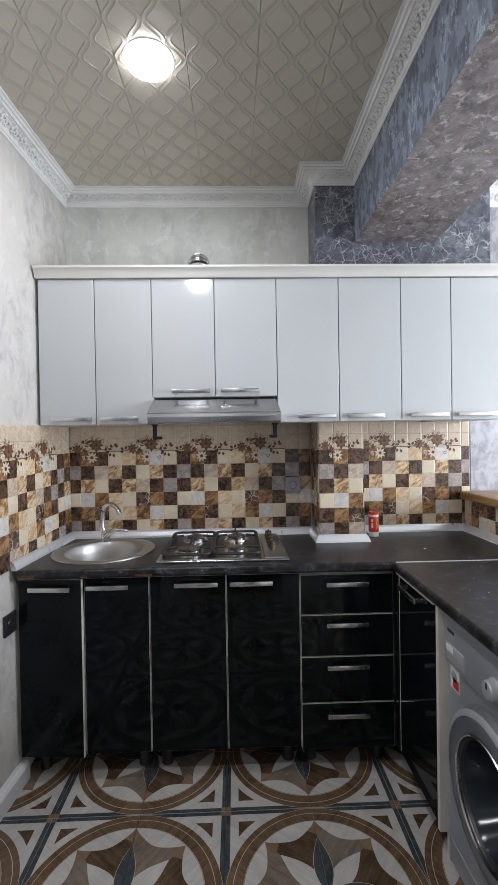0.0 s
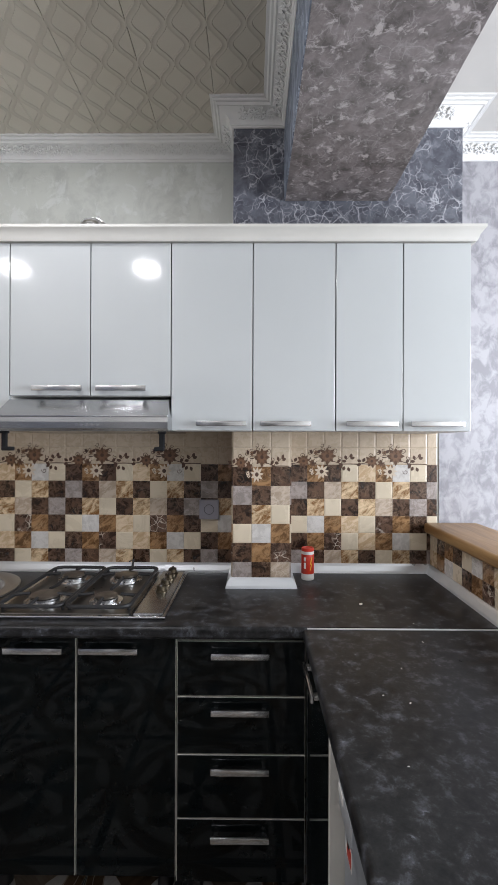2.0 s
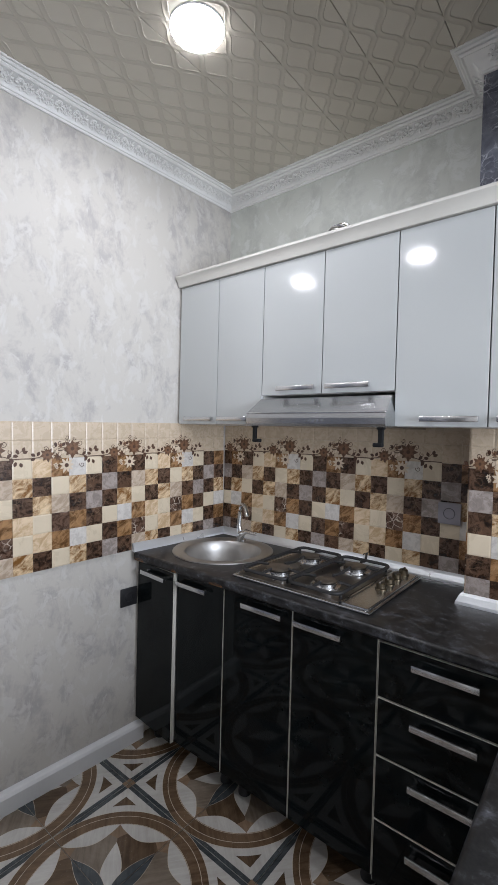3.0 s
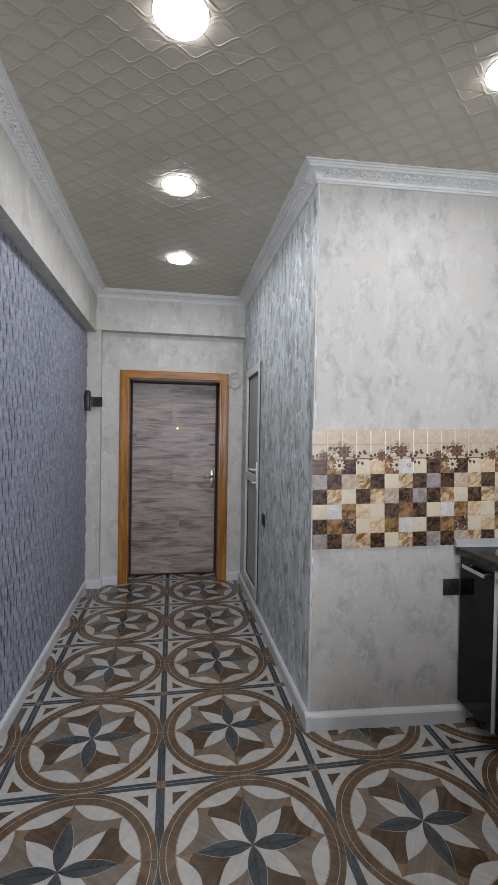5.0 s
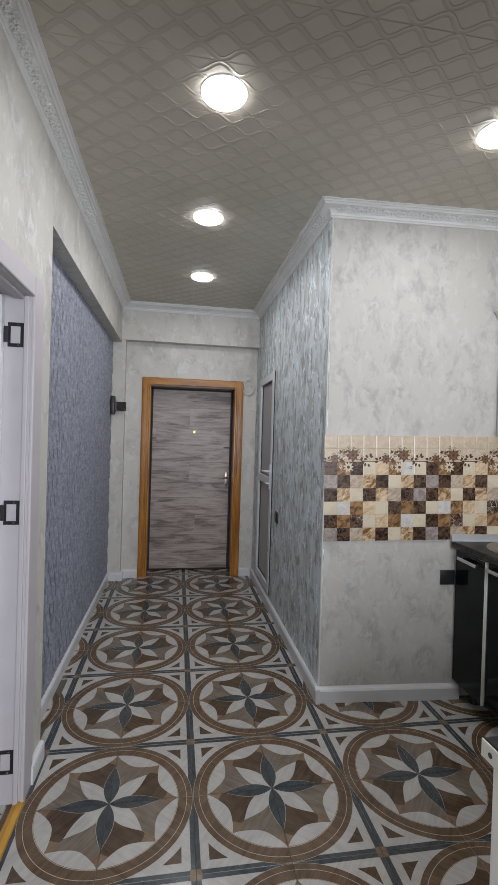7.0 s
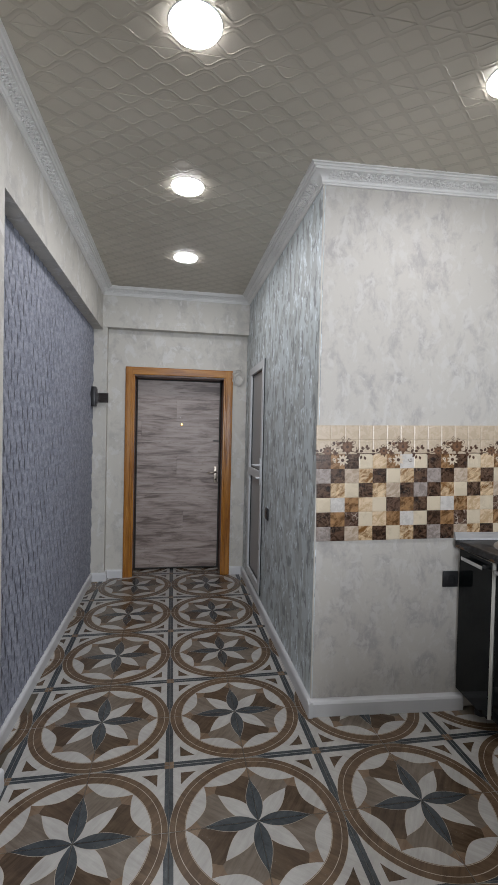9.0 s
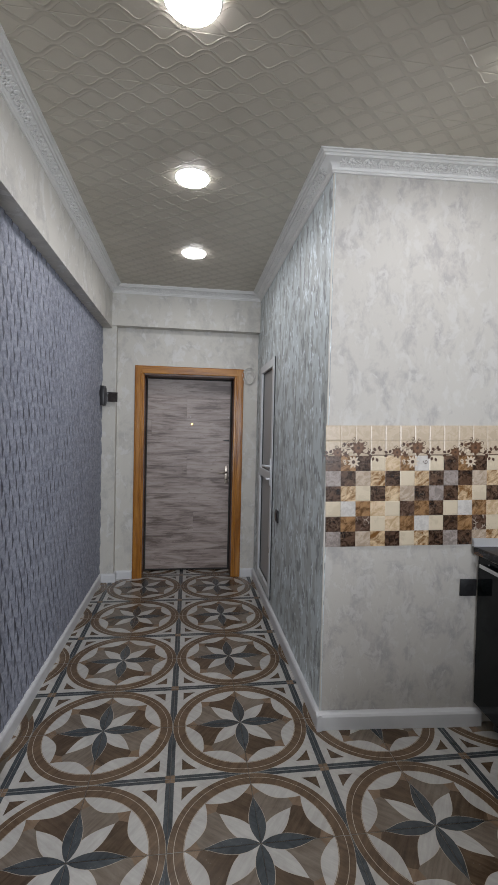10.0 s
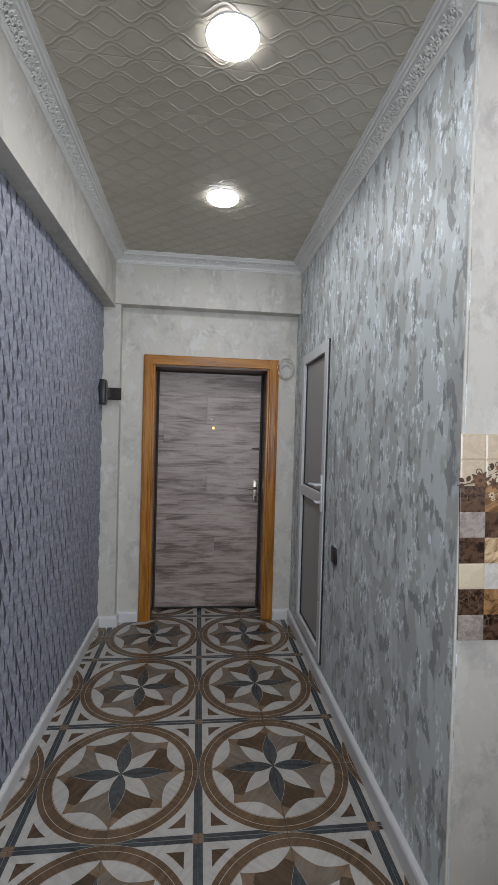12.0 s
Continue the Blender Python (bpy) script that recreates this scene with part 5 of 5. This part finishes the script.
def tile_look(name, kind):
    """One glazed wall-tile colour; each piece takes its own cut of the marbling."""
    looks = {"D": ((0.016, 0.009, 0.006), (0.115, 0.062, 0.036), (0.40, 0.28, 0.19), 0.3), "K": ((0.034, 0.018, 0.011), (0.14, 0.078, 0.05), (0.72, 0.64, 0.55), 0.85),
             "B": ((0.10, 0.048, 0.017), (0.36, 0.20, 0.088), (0.52, 0.37, 0.22), 0.4), "G": ((0.19, 0.085, 0.022), (0.70, 0.53, 0.33), (0.78, 0.68, 0.52), 0.35),
             "E": ((0.50, 0.35, 0.20), (0.70, 0.55, 0.38), (0.42, 0.29, 0.17), 0.35), "C": ((0.60, 0.51, 0.375), (0.65, 0.555, 0.415), (0.58, 0.49, 0.36), 0.2),
             "W": ((0.52, 0.49, 0.455), (0.62, 0.59, 0.55), (0.46, 0.42, 0.39), 0.4), "Y": ((0.38, 0.295, 0.215), (0.53, 0.43, 0.335), (0.68, 0.59, 0.49), 0.5),
             "S": ((0.24, 0.205, 0.185), (0.37, 0.315, 0.285), (0.54, 0.47, 0.43), 0.4), "P": ((0.51, 0.415, 0.305), (0.55, 0.45, 0.335), (0.49, 0.395, 0.29), 0.2)}
    a, b, v, amount = looks[kind]
    m, nt, p = nodes_of(name, 0.27)
    g = G(nt)
    co = g.coord((1, 1, 1), True)
    if kind in "BGEY":
        # these are sawn across a slanting grain
        slant = g.node("ShaderNodeMapping", vector_type="TEXTURE")
        g.put(slant.inputs["Vector"], co)
        slant.inputs["Rotation"].default_value = (0, radians(-38), 0)
        slant.inputs["Scale"].default_value = (1.7, 1.0, 0.85)
        co = slant.outputs[0]
    cloud = g.noise(co, 30 if kind != "C" else 8, 8, 0.72, 0.6)
    warp = g.node("ShaderNodeVectorMath", operation="MULTIPLY_ADD")
    tex = g.node("ShaderNodeTexNoise")
    g.put(tex.inputs["Vector"], co)
    tex.inputs["Scale"].default_value = 30
    g.put(warp.inputs[0], tex.outputs["Color"])
    warp.inputs[1].default_value = (0.03,) * 3
    g.put(warp.inputs[2], co)
    crack = g.ramp(g.voro(warp.outputs[0], 34, "DISTANCE_TO_EDGE"), (0.0, 1.0), (0.07, 0.0))
    gate = g.ramp(g.noise(co, 18, 2), (0.47, 0.0), (0.6, 1.0))
    ground = g.ramp(cloud, (0.40, a), (0.60, b))
    g.put(p.inputs["Base Color"], g.mix(g.m("MULTIPLY", g.m("MULTIPLY", crack, gate), amount), ground, v))
    g.put(p.inputs["Roughness"], g.m("MULTIPLY_ADD", cloud, 0.15, 0.2))
    g.bump(p, cloud, 0.1, 0.0008)
    return m


TILE_NAMES = {"D": "tile_dark_brown", "K": "tile_cracked_brown", "B": "tile_brown", "G": "tile_gold_marble", "E": "tile_beige", "C": "tile_cream", "W": "tile_pale_grey", "Y": "tile_sand", "S": "tile_grey", "P": "tile_plain_beige"}
PATTERN = ["DBDCEBWC", "SDYGDCGD", "DGCDGYDS", "CWBECKBD", "DBKCEBWC", "SDYGDCGD"]


def tile_mesh(kind):
    bm = bmesh.new()
    h, e, t = CELL / 2 - 0.0002, 0.0016 if kind not in "PC" else 0.0050, 0.0075
    back = [bm.verts.new((x, 0, z)) for x, z in ((-h, -h), (h, -h), (h, h), (-h, h))]
    mid = [bm.verts.new((x, -t + (0.0003 if kind not in "PC" else 0.0012), z)) for x, z in ((-h, -h), (h, -h), (h, h), (-h, h))]
    face = [bm.verts.new((x, -t, z)) for x, z in ((-h + e, -h + e), (h - e, -h + e), (h - e, h - e), (-h + e, h - e))]
    bm.faces.new(face)
    for i in range(4):
        j = (i + 1) % 4
        bm.faces.new((mid[i], mid[j], face[j], face[i]))
        bm.faces.new((back[i], back[j], mid[j], mid[i]))
    return mesh_of(TILE_NAMES[kind], bm, tile_look(TILE_NAMES[kind], kind))


TILES = {k: tile_mesh(k) for k in TILE_NAMES}


def tile_wall(parent, m, u0, u1, phase, rows=8, z0=TZ0):
    """Covers a stretch u0..u1 along the local x axis of m with cells; phase is the u of a pattern seam."""
    k = math.floor((u0 - phase) / CELL + 1e-6)
    while phase + k * CELL < u1 - 0.004:
        a, b = max(u0, phase + k * CELL), min(u1, phase + (k + 1) * CELL)
        if b - a > 0.006:
            for r in range(rows):
                kind = "P" if r >= 6 else PATTERN[5 - r][k % 8]
                ob = new("tile", TILES[kind])
                ob.parent = parent
                ob.matrix_basis = m @ Matrix.Translation(((a + b) / 2, 0, z0 + (r + 0.5) * CELL)) @ Matrix.Diagonal(((b - a) / CELL, 1, 1, 1))
        k += 1


M_vine = basic("print_dark", (0.075, 0.035, 0.02), 0.3, var=0.2)
M_bloom = basic("print_brown", (0.125, 0.062, 0.032), 0.3, var=0.25, scale=40)
M_bloom_light = basic("print_tan", (0.185, 0.098, 0.053), 0.3, var=0.2, scale=40)
M_daisy = basic("print_cream", (0.62, 0.52, 0.40), 0.3, var=0.1)


def border_mesh():
    """One repeat of the printed flower border: vine, curls, leaves, two brown blooms and a pale daisy."""
    bm = bmesh.new()

    def flat(pts, mat, lift):
        f = bm.faces.new([bm.verts.new((u, -0.0078 - lift * 0.0002, w)) for u, w in pts])
        f.material_index = mat

    def strip(pts, wide, mat, lift):
        for i in range(len(pts) - 1):
            (a, b), (c, d) = pts[i], pts[i + 1]
            n = math.hypot(c - a, d - b) or 1
            ox, oz = -(d - b) / n * wide, (c - a) / n * wide
            flat([(a - ox, b - oz), (c - ox, d - oz), (c + ox, d + oz), (a + ox, b + oz)], mat, lift)

    def drop(u, w, deg, length, wide, mat, lift):
        a = radians(deg)
        d, n = (math.cos(a), math.sin(a)), (-math.sin(a), math.cos(a))
        side = [(length * i / 6, wide * math.sin(math.pi * i / 6)) for i in range(7)]
        pts = [(u + d[0] * s + n[0] * q, w + d[1] * s + n[1] * q) for s, q in side] + [(u + d[0] * s - n[0] * q, w + d[1] * s - n[1] * q) for s, q in side[::-1][1:-1]]
        flat(pts, mat, lift)

    def bloom(u, w, r, n, mat, lift, turn=0, core=0):
        for k in range(n):
            drop(u, w, turn + 360 * k / n, r * (1 + 0.08 * math.sin(k * 2.4)), r * (0.17 if n > 8 else 0.21), mat, lift + (k % 2) * 0.5)
        flat([(u + r * 0.28 * math.cos(t * math.pi / 4), w + r * 0.28 * math.sin(t * math.pi / 4)) for t in range(8)], core, lift + 1.4)

    def curl(u, w, r, turns, start, wide=0.0013):
        pts = []
        for i in range(17):
            a = radians(start) + turns * 2 * math.pi * i / 16
            q = r * (1 - 0.8 * i / 16)
            pts.append((u + q * math.cos(a), w + q * math.sin(a)))
        strip(pts, wide, 0, 1)

    strip([(0.228, 0.003), (0.26, 0.004), (0.298, 0.003)], 0.0018, 0, 1)
    strip([(0.075, 0.020), (0.10, 0.032), (0.125, 0.033), (0.15, 0.022)], 0.0022, 0, 1)
    strip([(0.085, 0.030), (0.11, 0.042), (0.135, 0.043)], 0.0012, 0, 1)
    curl(0.052, 0.040, 0.014, 1.2, 250)
    curl(0.140, 0.070, 0.010, -1.2, 20)
    curl(0.195, 0.062, 0.013, 1.2, 200)
    curl(0.170, 0.080, 0.008, -1.0, 0)
    curl(0.218, 0.030, 0.010, 1.1, 120)
    curl(0.110, 0.060, 0.010, 1.1, 60)
    curl(0.085, 0.052, 0.011, -1.1, 100)
    curl(0.205, -0.030, 0.012, 1.1, 160)
    curl(0.140, 0.086, 0.010, 1.0, 200)
    strip([(-0.01, 0.002), (0.02, 0.006), (0.05, 0.012)], 0.0016, 0, 1)
    strip([(0.160, 0.030), (0.185, 0.016), (0.228, 0.003)], 0.0016, 0, 1)
    lift = 1.2
    for u, w, d in ((0.012, 0.012, 150), (0.018, 0.012, 60), (0.012, 0.006, 210), (0.205, 0.010, 40), (0.212, 0.006, 330), (0.246, 0.022, 110), (0.262, 0.030, 70), (0.262, 0.026, 20), (0.246, 0.014, 170), (0.238, -0.006, 250), (0.252, -0.010, 290), (0.228, 0.000, 230), (0.118, 0.050, 45), (0.094, 0.046, 100)):
        lift += 0.13
        drop(u, w, d, 0.021, 0.0068, 0, lift)
    strip([(0.222, 0.008), (0.245, 0.022), (0.268, 0.044)], 0.0010, 0, 1)
    bloom(0.100, 0.008, 0.019, 8, 1, 2.6, 25)
    bloom(0.112, 0.052, 0.012, 7, 3, 2.8, 0)
    bloom(0.092, -0.026, 0.011, 7, 2, 6, 12)
    bloom(0.058, 0.016, 0.030, 8, 1, 3, 10)
    bloom(0.058, 0.016, 0.022, 8, 3, 5, 32)
    bloom(0.162, 0.038, 0.040, 8, 1, 3, 0)
    bloom(0.162, 0.038, 0.030, 8, 3, 5, 22)
    bloom(0.137, -0.030, 0.033, 9, 2, 6, 5, 0)
    bloom(0.096, -0.038, 0.008, 6, 2, 6, 0, 0)
    for u, w in ((0.118, 0.018), (0.105, 0.010), (0.092, 0.022)):
        drop(u, w, 60, 0.018, 0.006, 2, 4)
    return mesh_of("flower_border", bm, [M_vine, M_bloom, M_daisy, M_bloom_light])


BORDER = border_mesh()


def border(parent, m, u0, u1, phase, z0=TZ0):
    k = math.ceil((u0 - phase) / (4 * CELL) - 0.12)
    while phase + k * 4 * CELL + 0.25 < u1 + 0.06:
        ob = new("flower_border", BORDER)
        ob.parent = parent
        ob.matrix_basis = m @ Matrix.Translation((phase + k * 4 * CELL, 0, z0 + 6 * CELL))
        k += 1


back = pose(0, YB - 0.0005, 0)
tile_wall(wall_north, back, KX1 + 0.002, PX0 - 0.008, -0.375, 8, TZB)
border(wall_north, back, -0.975, PX0, -0.375, TZB)
tile_wall(wall_north, back, PX1 + 0.008, 1.252, 0.612, 8, TZB)
border(wall_north, back, PX1, 1.22, 0.612, TZB)
# the rows on the side wall climb a little towards the corner
side = pose(KX0, CY, 1.1, 0, 0, KA) @ pose(0, 0, 0, 0, -1.3, 0) @ Matrix.Translation((0, 0, -1.1))
side_len = math.hypot(YB - CY, KX1 - KX0)
tile_wall(wall_kitchen, side, 0.002, side_len - 0.010, 0.002)
border(wall_kitchen, side, 0.002, side_len, 0.002)
pier_ob = bpy.data.objects["pier"]
tile_wall(pier_ob, pose(0, PY + 0.0055, 0), PX0 + 0.002, PX1 - 0.002, PX0 + 0.002, 8, TZB)
ob = new("flower_border", BORDER)
ob.parent, ob.matrix_basis = pier_ob, pose(PX0 - 0.012, PY + 0.0055, TZB + 6 * CELL) @ Matrix.Diagonal((0.79, 1, 1, 1))
tile_wall(pier_ob, pose(PX0 + 0.0045, YB - 0.01, 0, 0, 0, -90), 0.0, YB - 0.011 - PY, 0.0, 8, TZB)
tile_wall(pier_ob, pose(PX1 - 0.0045, PY, 0, 0, 0, 90), 0.0, YB - 0.011 - PY, 0.0, 8, TZB)
tile_wall(bpy.data.objects["bar_wall"], pose(1.229, YB - 0.010, 0, 0, 0, -90), 0.0, 1.54, -0.30, 3, 0.8615)

# ---- floor tiles ----
T, GX, GY = 0.33, -0.77, 1.055
def stone(name, a, b, rough=0.22, wear=0.25):
    """Glazed print of worn stone or wood: slanting grain, cloudy tone and pale scuffs."""
    m, nt, p = nodes_of(name, rough)
    g = G(nt)
    v = g.coord((1, 1, 1), True)
    grain = g.node("ShaderNodeMapping", vector_type="TEXTURE")
    g.put(grain.inputs["Vector"], v)
    grain.inputs["Rotation"].default_value, grain.inputs["Scale"].default_value = (0, 0, radians(52)), (5.0, 0.55, 1)
    n1, n2, n3 = g.noise(v, 9, 5, 0.65, 0.8), g.noise(grain.outputs[0], 34, 5, 0.65, 0.3), g.noise(v, 130, 3, 0.7)
    c = g.ramp(g.m("MULTIPLY_ADD", n2, 0.55, g.m("MULTIPLY", n1, 0.45)), (0.36, a), (0.62, b))
    c = g.mix(g.m("MULTIPLY", n3, 0.3), c, a)
    scuff = g.m("MULTIPLY", g.ramp(n3, (0.62, 0.0), (0.72, 1.0)), g.ramp(n1, (0.5, 0.0), (0.62, 1.0)))
    g.put(p.inputs["Base Color"], g.mix(g.m("MULTIPLY", scuff, wear), c, (0.44, 0.42, 0.39)))
    g.put(p.inputs["Roughness"], g.m("MULTIPLY_ADD", n1, 0.2, rough - 0.10))
    g.bump(p, n2, 0.06, 0.0006)
    return m


F_MATS = [stone("tile_white", (0.36, 0.345, 0.32), (0.50, 0.485, 0.455)), stone("tile_slate", (0.028, 0.033, 0.036), (0.074, 0.084, 0.090), wear=0.5),
          stone("tile_brown", (0.042, 0.026, 0.015), (0.120, 0.080, 0.048)), stone("tile_taupe", (0.112, 0.088, 0.066), (0.215, 0.178, 0.140)),
          stone("tile_tan", (0.135, 0.088, 0.055), (0.235, 0.165, 0.108)), stone("tile_ring", (0.072, 0.045, 0.026), (0.165, 0.110, 0.067)), stone("tile_line", (0.42, 0.36, 0.28), (0.5, 0.44, 0.36))]
WHITE, SLATE, BROWN, TAUPE, TAN, RING, LINE = range(7)


def floor_tile():
    """A quarter of the rosette: cross corner at (0, 0), rosette centre at (T, T); origin in the tile's middle."""
    bm = bmesh.new()
    g, h = 0.0012, T / 2

    def poly(pts, mat, lift):
        pts = [(min(max(x, g), T - g), min(max(y, g), T - g)) for x, y in pts]
        keep = [q for i, q in enumerate(pts) if (abs(q[0] - pts[i - 1][0]) + abs(q[1] - pts[i - 1][1])) > 1e-6]
        if len(keep) < 3:
            return
        f = bm.faces.new([bm.verts.new((x - h, y - h, lift * 0.00025)) for x, y in keep])
        f.material_index = mat
        f.normal_update()
        if f.normal.z < 0:
            f.normal_flip()

    def polar(r, deg):
        a = radians(deg)
        return (T + r * math.cos(a), T + r * math.sin(a))

    box(bm, -h + g, h - g, -h + g, h - g, -0.010, 0.0, 0.0012, 1)
    poly([(0, 0), (T, 0), (T, 0.017), (0, 0.017)], SLATE, 1)
    poly([(0, 0), (0.017, 0), (0.017, T), (0, T)], SLATE, 1)
    poly([(0, 0), (0.02, 0), (0.02, 0.02), (0, 0.02)], TAN, 2)
    R = 0.356
    dd = T - math.sqrt(R * R - (T - 0.048) ** 2)
    lim = math.degrees(math.atan2(T - 0.048, T - dd))
    arc = [polar(R, 180 + (90 - lim) + (2 * lim - 90) * i / 10) for i in range(11)]
    poly([(0.048, 0.048)] + arc[::-1], BROWN, 1)
    ring = lambda r: [polar(r, 180 + 90 * i / 20) for i in range(21)]
    for r, mat, lift in ((0.3285, LINE, 1.5), (0.3272, RING, 2), (0.3062, LINE, 3), (0.3042, RING, 4), (0.272, LINE, 5), (0.2705, TAN, 6)):
        poly([(T, T)] + ring(r), mat, lift)
    for k, mat in ((0, BROWN), (1, TAUPE)):
        a0 = 180 + 45 * k
        poly([(T, T)] + [polar(0.212 + 0.034 * math.sin(math.pi * i / 12) , a0 + 45 * i / 12) for i in range(13)], mat, 7)
    for k in (0, 1):
        a0 = 180 + 45 * k
        for grow, mat, lift in ((0.0015, LINE, 8), (0.0, WHITE, 9)):
            outer = [polar(0.2685 + grow * 0.3, a0 + 45 * i / 14) for i in range(15)]
            inner = [polar(0.2685 - (0.058 + grow) * math.sin(math.pi * i / 14) ** 0.75, a0 + 45 * i / 14) for i in range(15)]
            poly(outer + inner[::-1][1:-1], mat, lift)

    def petal(deg, length, wide, mat, lift):
        a = radians(deg)
        d, n = (math.cos(a), math.sin(a)), (-math.sin(a), math.cos(a))
        side = [(length * i / 12, wide * math.sin(math.pi * (i / 12) ** 0.85)) for i in range(13)]
        pts = [(T + d[0] * s + n[0] * w, T + d[1] * s + n[1] * w) for s, w in side]
        pts += [(T + d[0] * s - n[0] * w, T + d[1] * s - n[1] * w) for s, w in side[::-1][1:-1]]
        poly(pts, mat, lift)

    petal(225, 0.1965, 0.0348, LINE, 10)
    petal(225, 0.195, 0.0335, WHITE, 11)
    for deg in (180, 270):
        petal(deg, 0.203, 0.0325, LINE, 12)
        petal(deg, 0.201, 0.031, SLATE, 13)
    return mesh_of("floor_tile", bm, F_MATS)


FLOOR_TILE = floor_tile()
floor_ob = bpy.data.objects["floor"]
for i in range(-9, 8):
    for j in range(-5, 5):
        x, y = GX + (i + 0.5) * T, GY + (j + 0.5) * T
        if y + T / 2 < YN or x - T / 2 > 2.0 or x + T / 2 < -3.66:
            continue
        if x + T / 2 < KX0 - 0.02 and y - T / 2 > CY + 0.1:
            continue
        ob = new("floor_tile", FLOOR_TILE)
        # cross corners lie at even grid nodes; the rosette centre is at the odd ones
        turn = {(0, 0): 0, (1, 0): 90, (1, 1): 180, (0, 1): 270}[(i % 2, j % 2)]
        ob.matrix_basis = pose(x, y, 0.0, 0, 0, turn)
        ob.parent = floor_ob
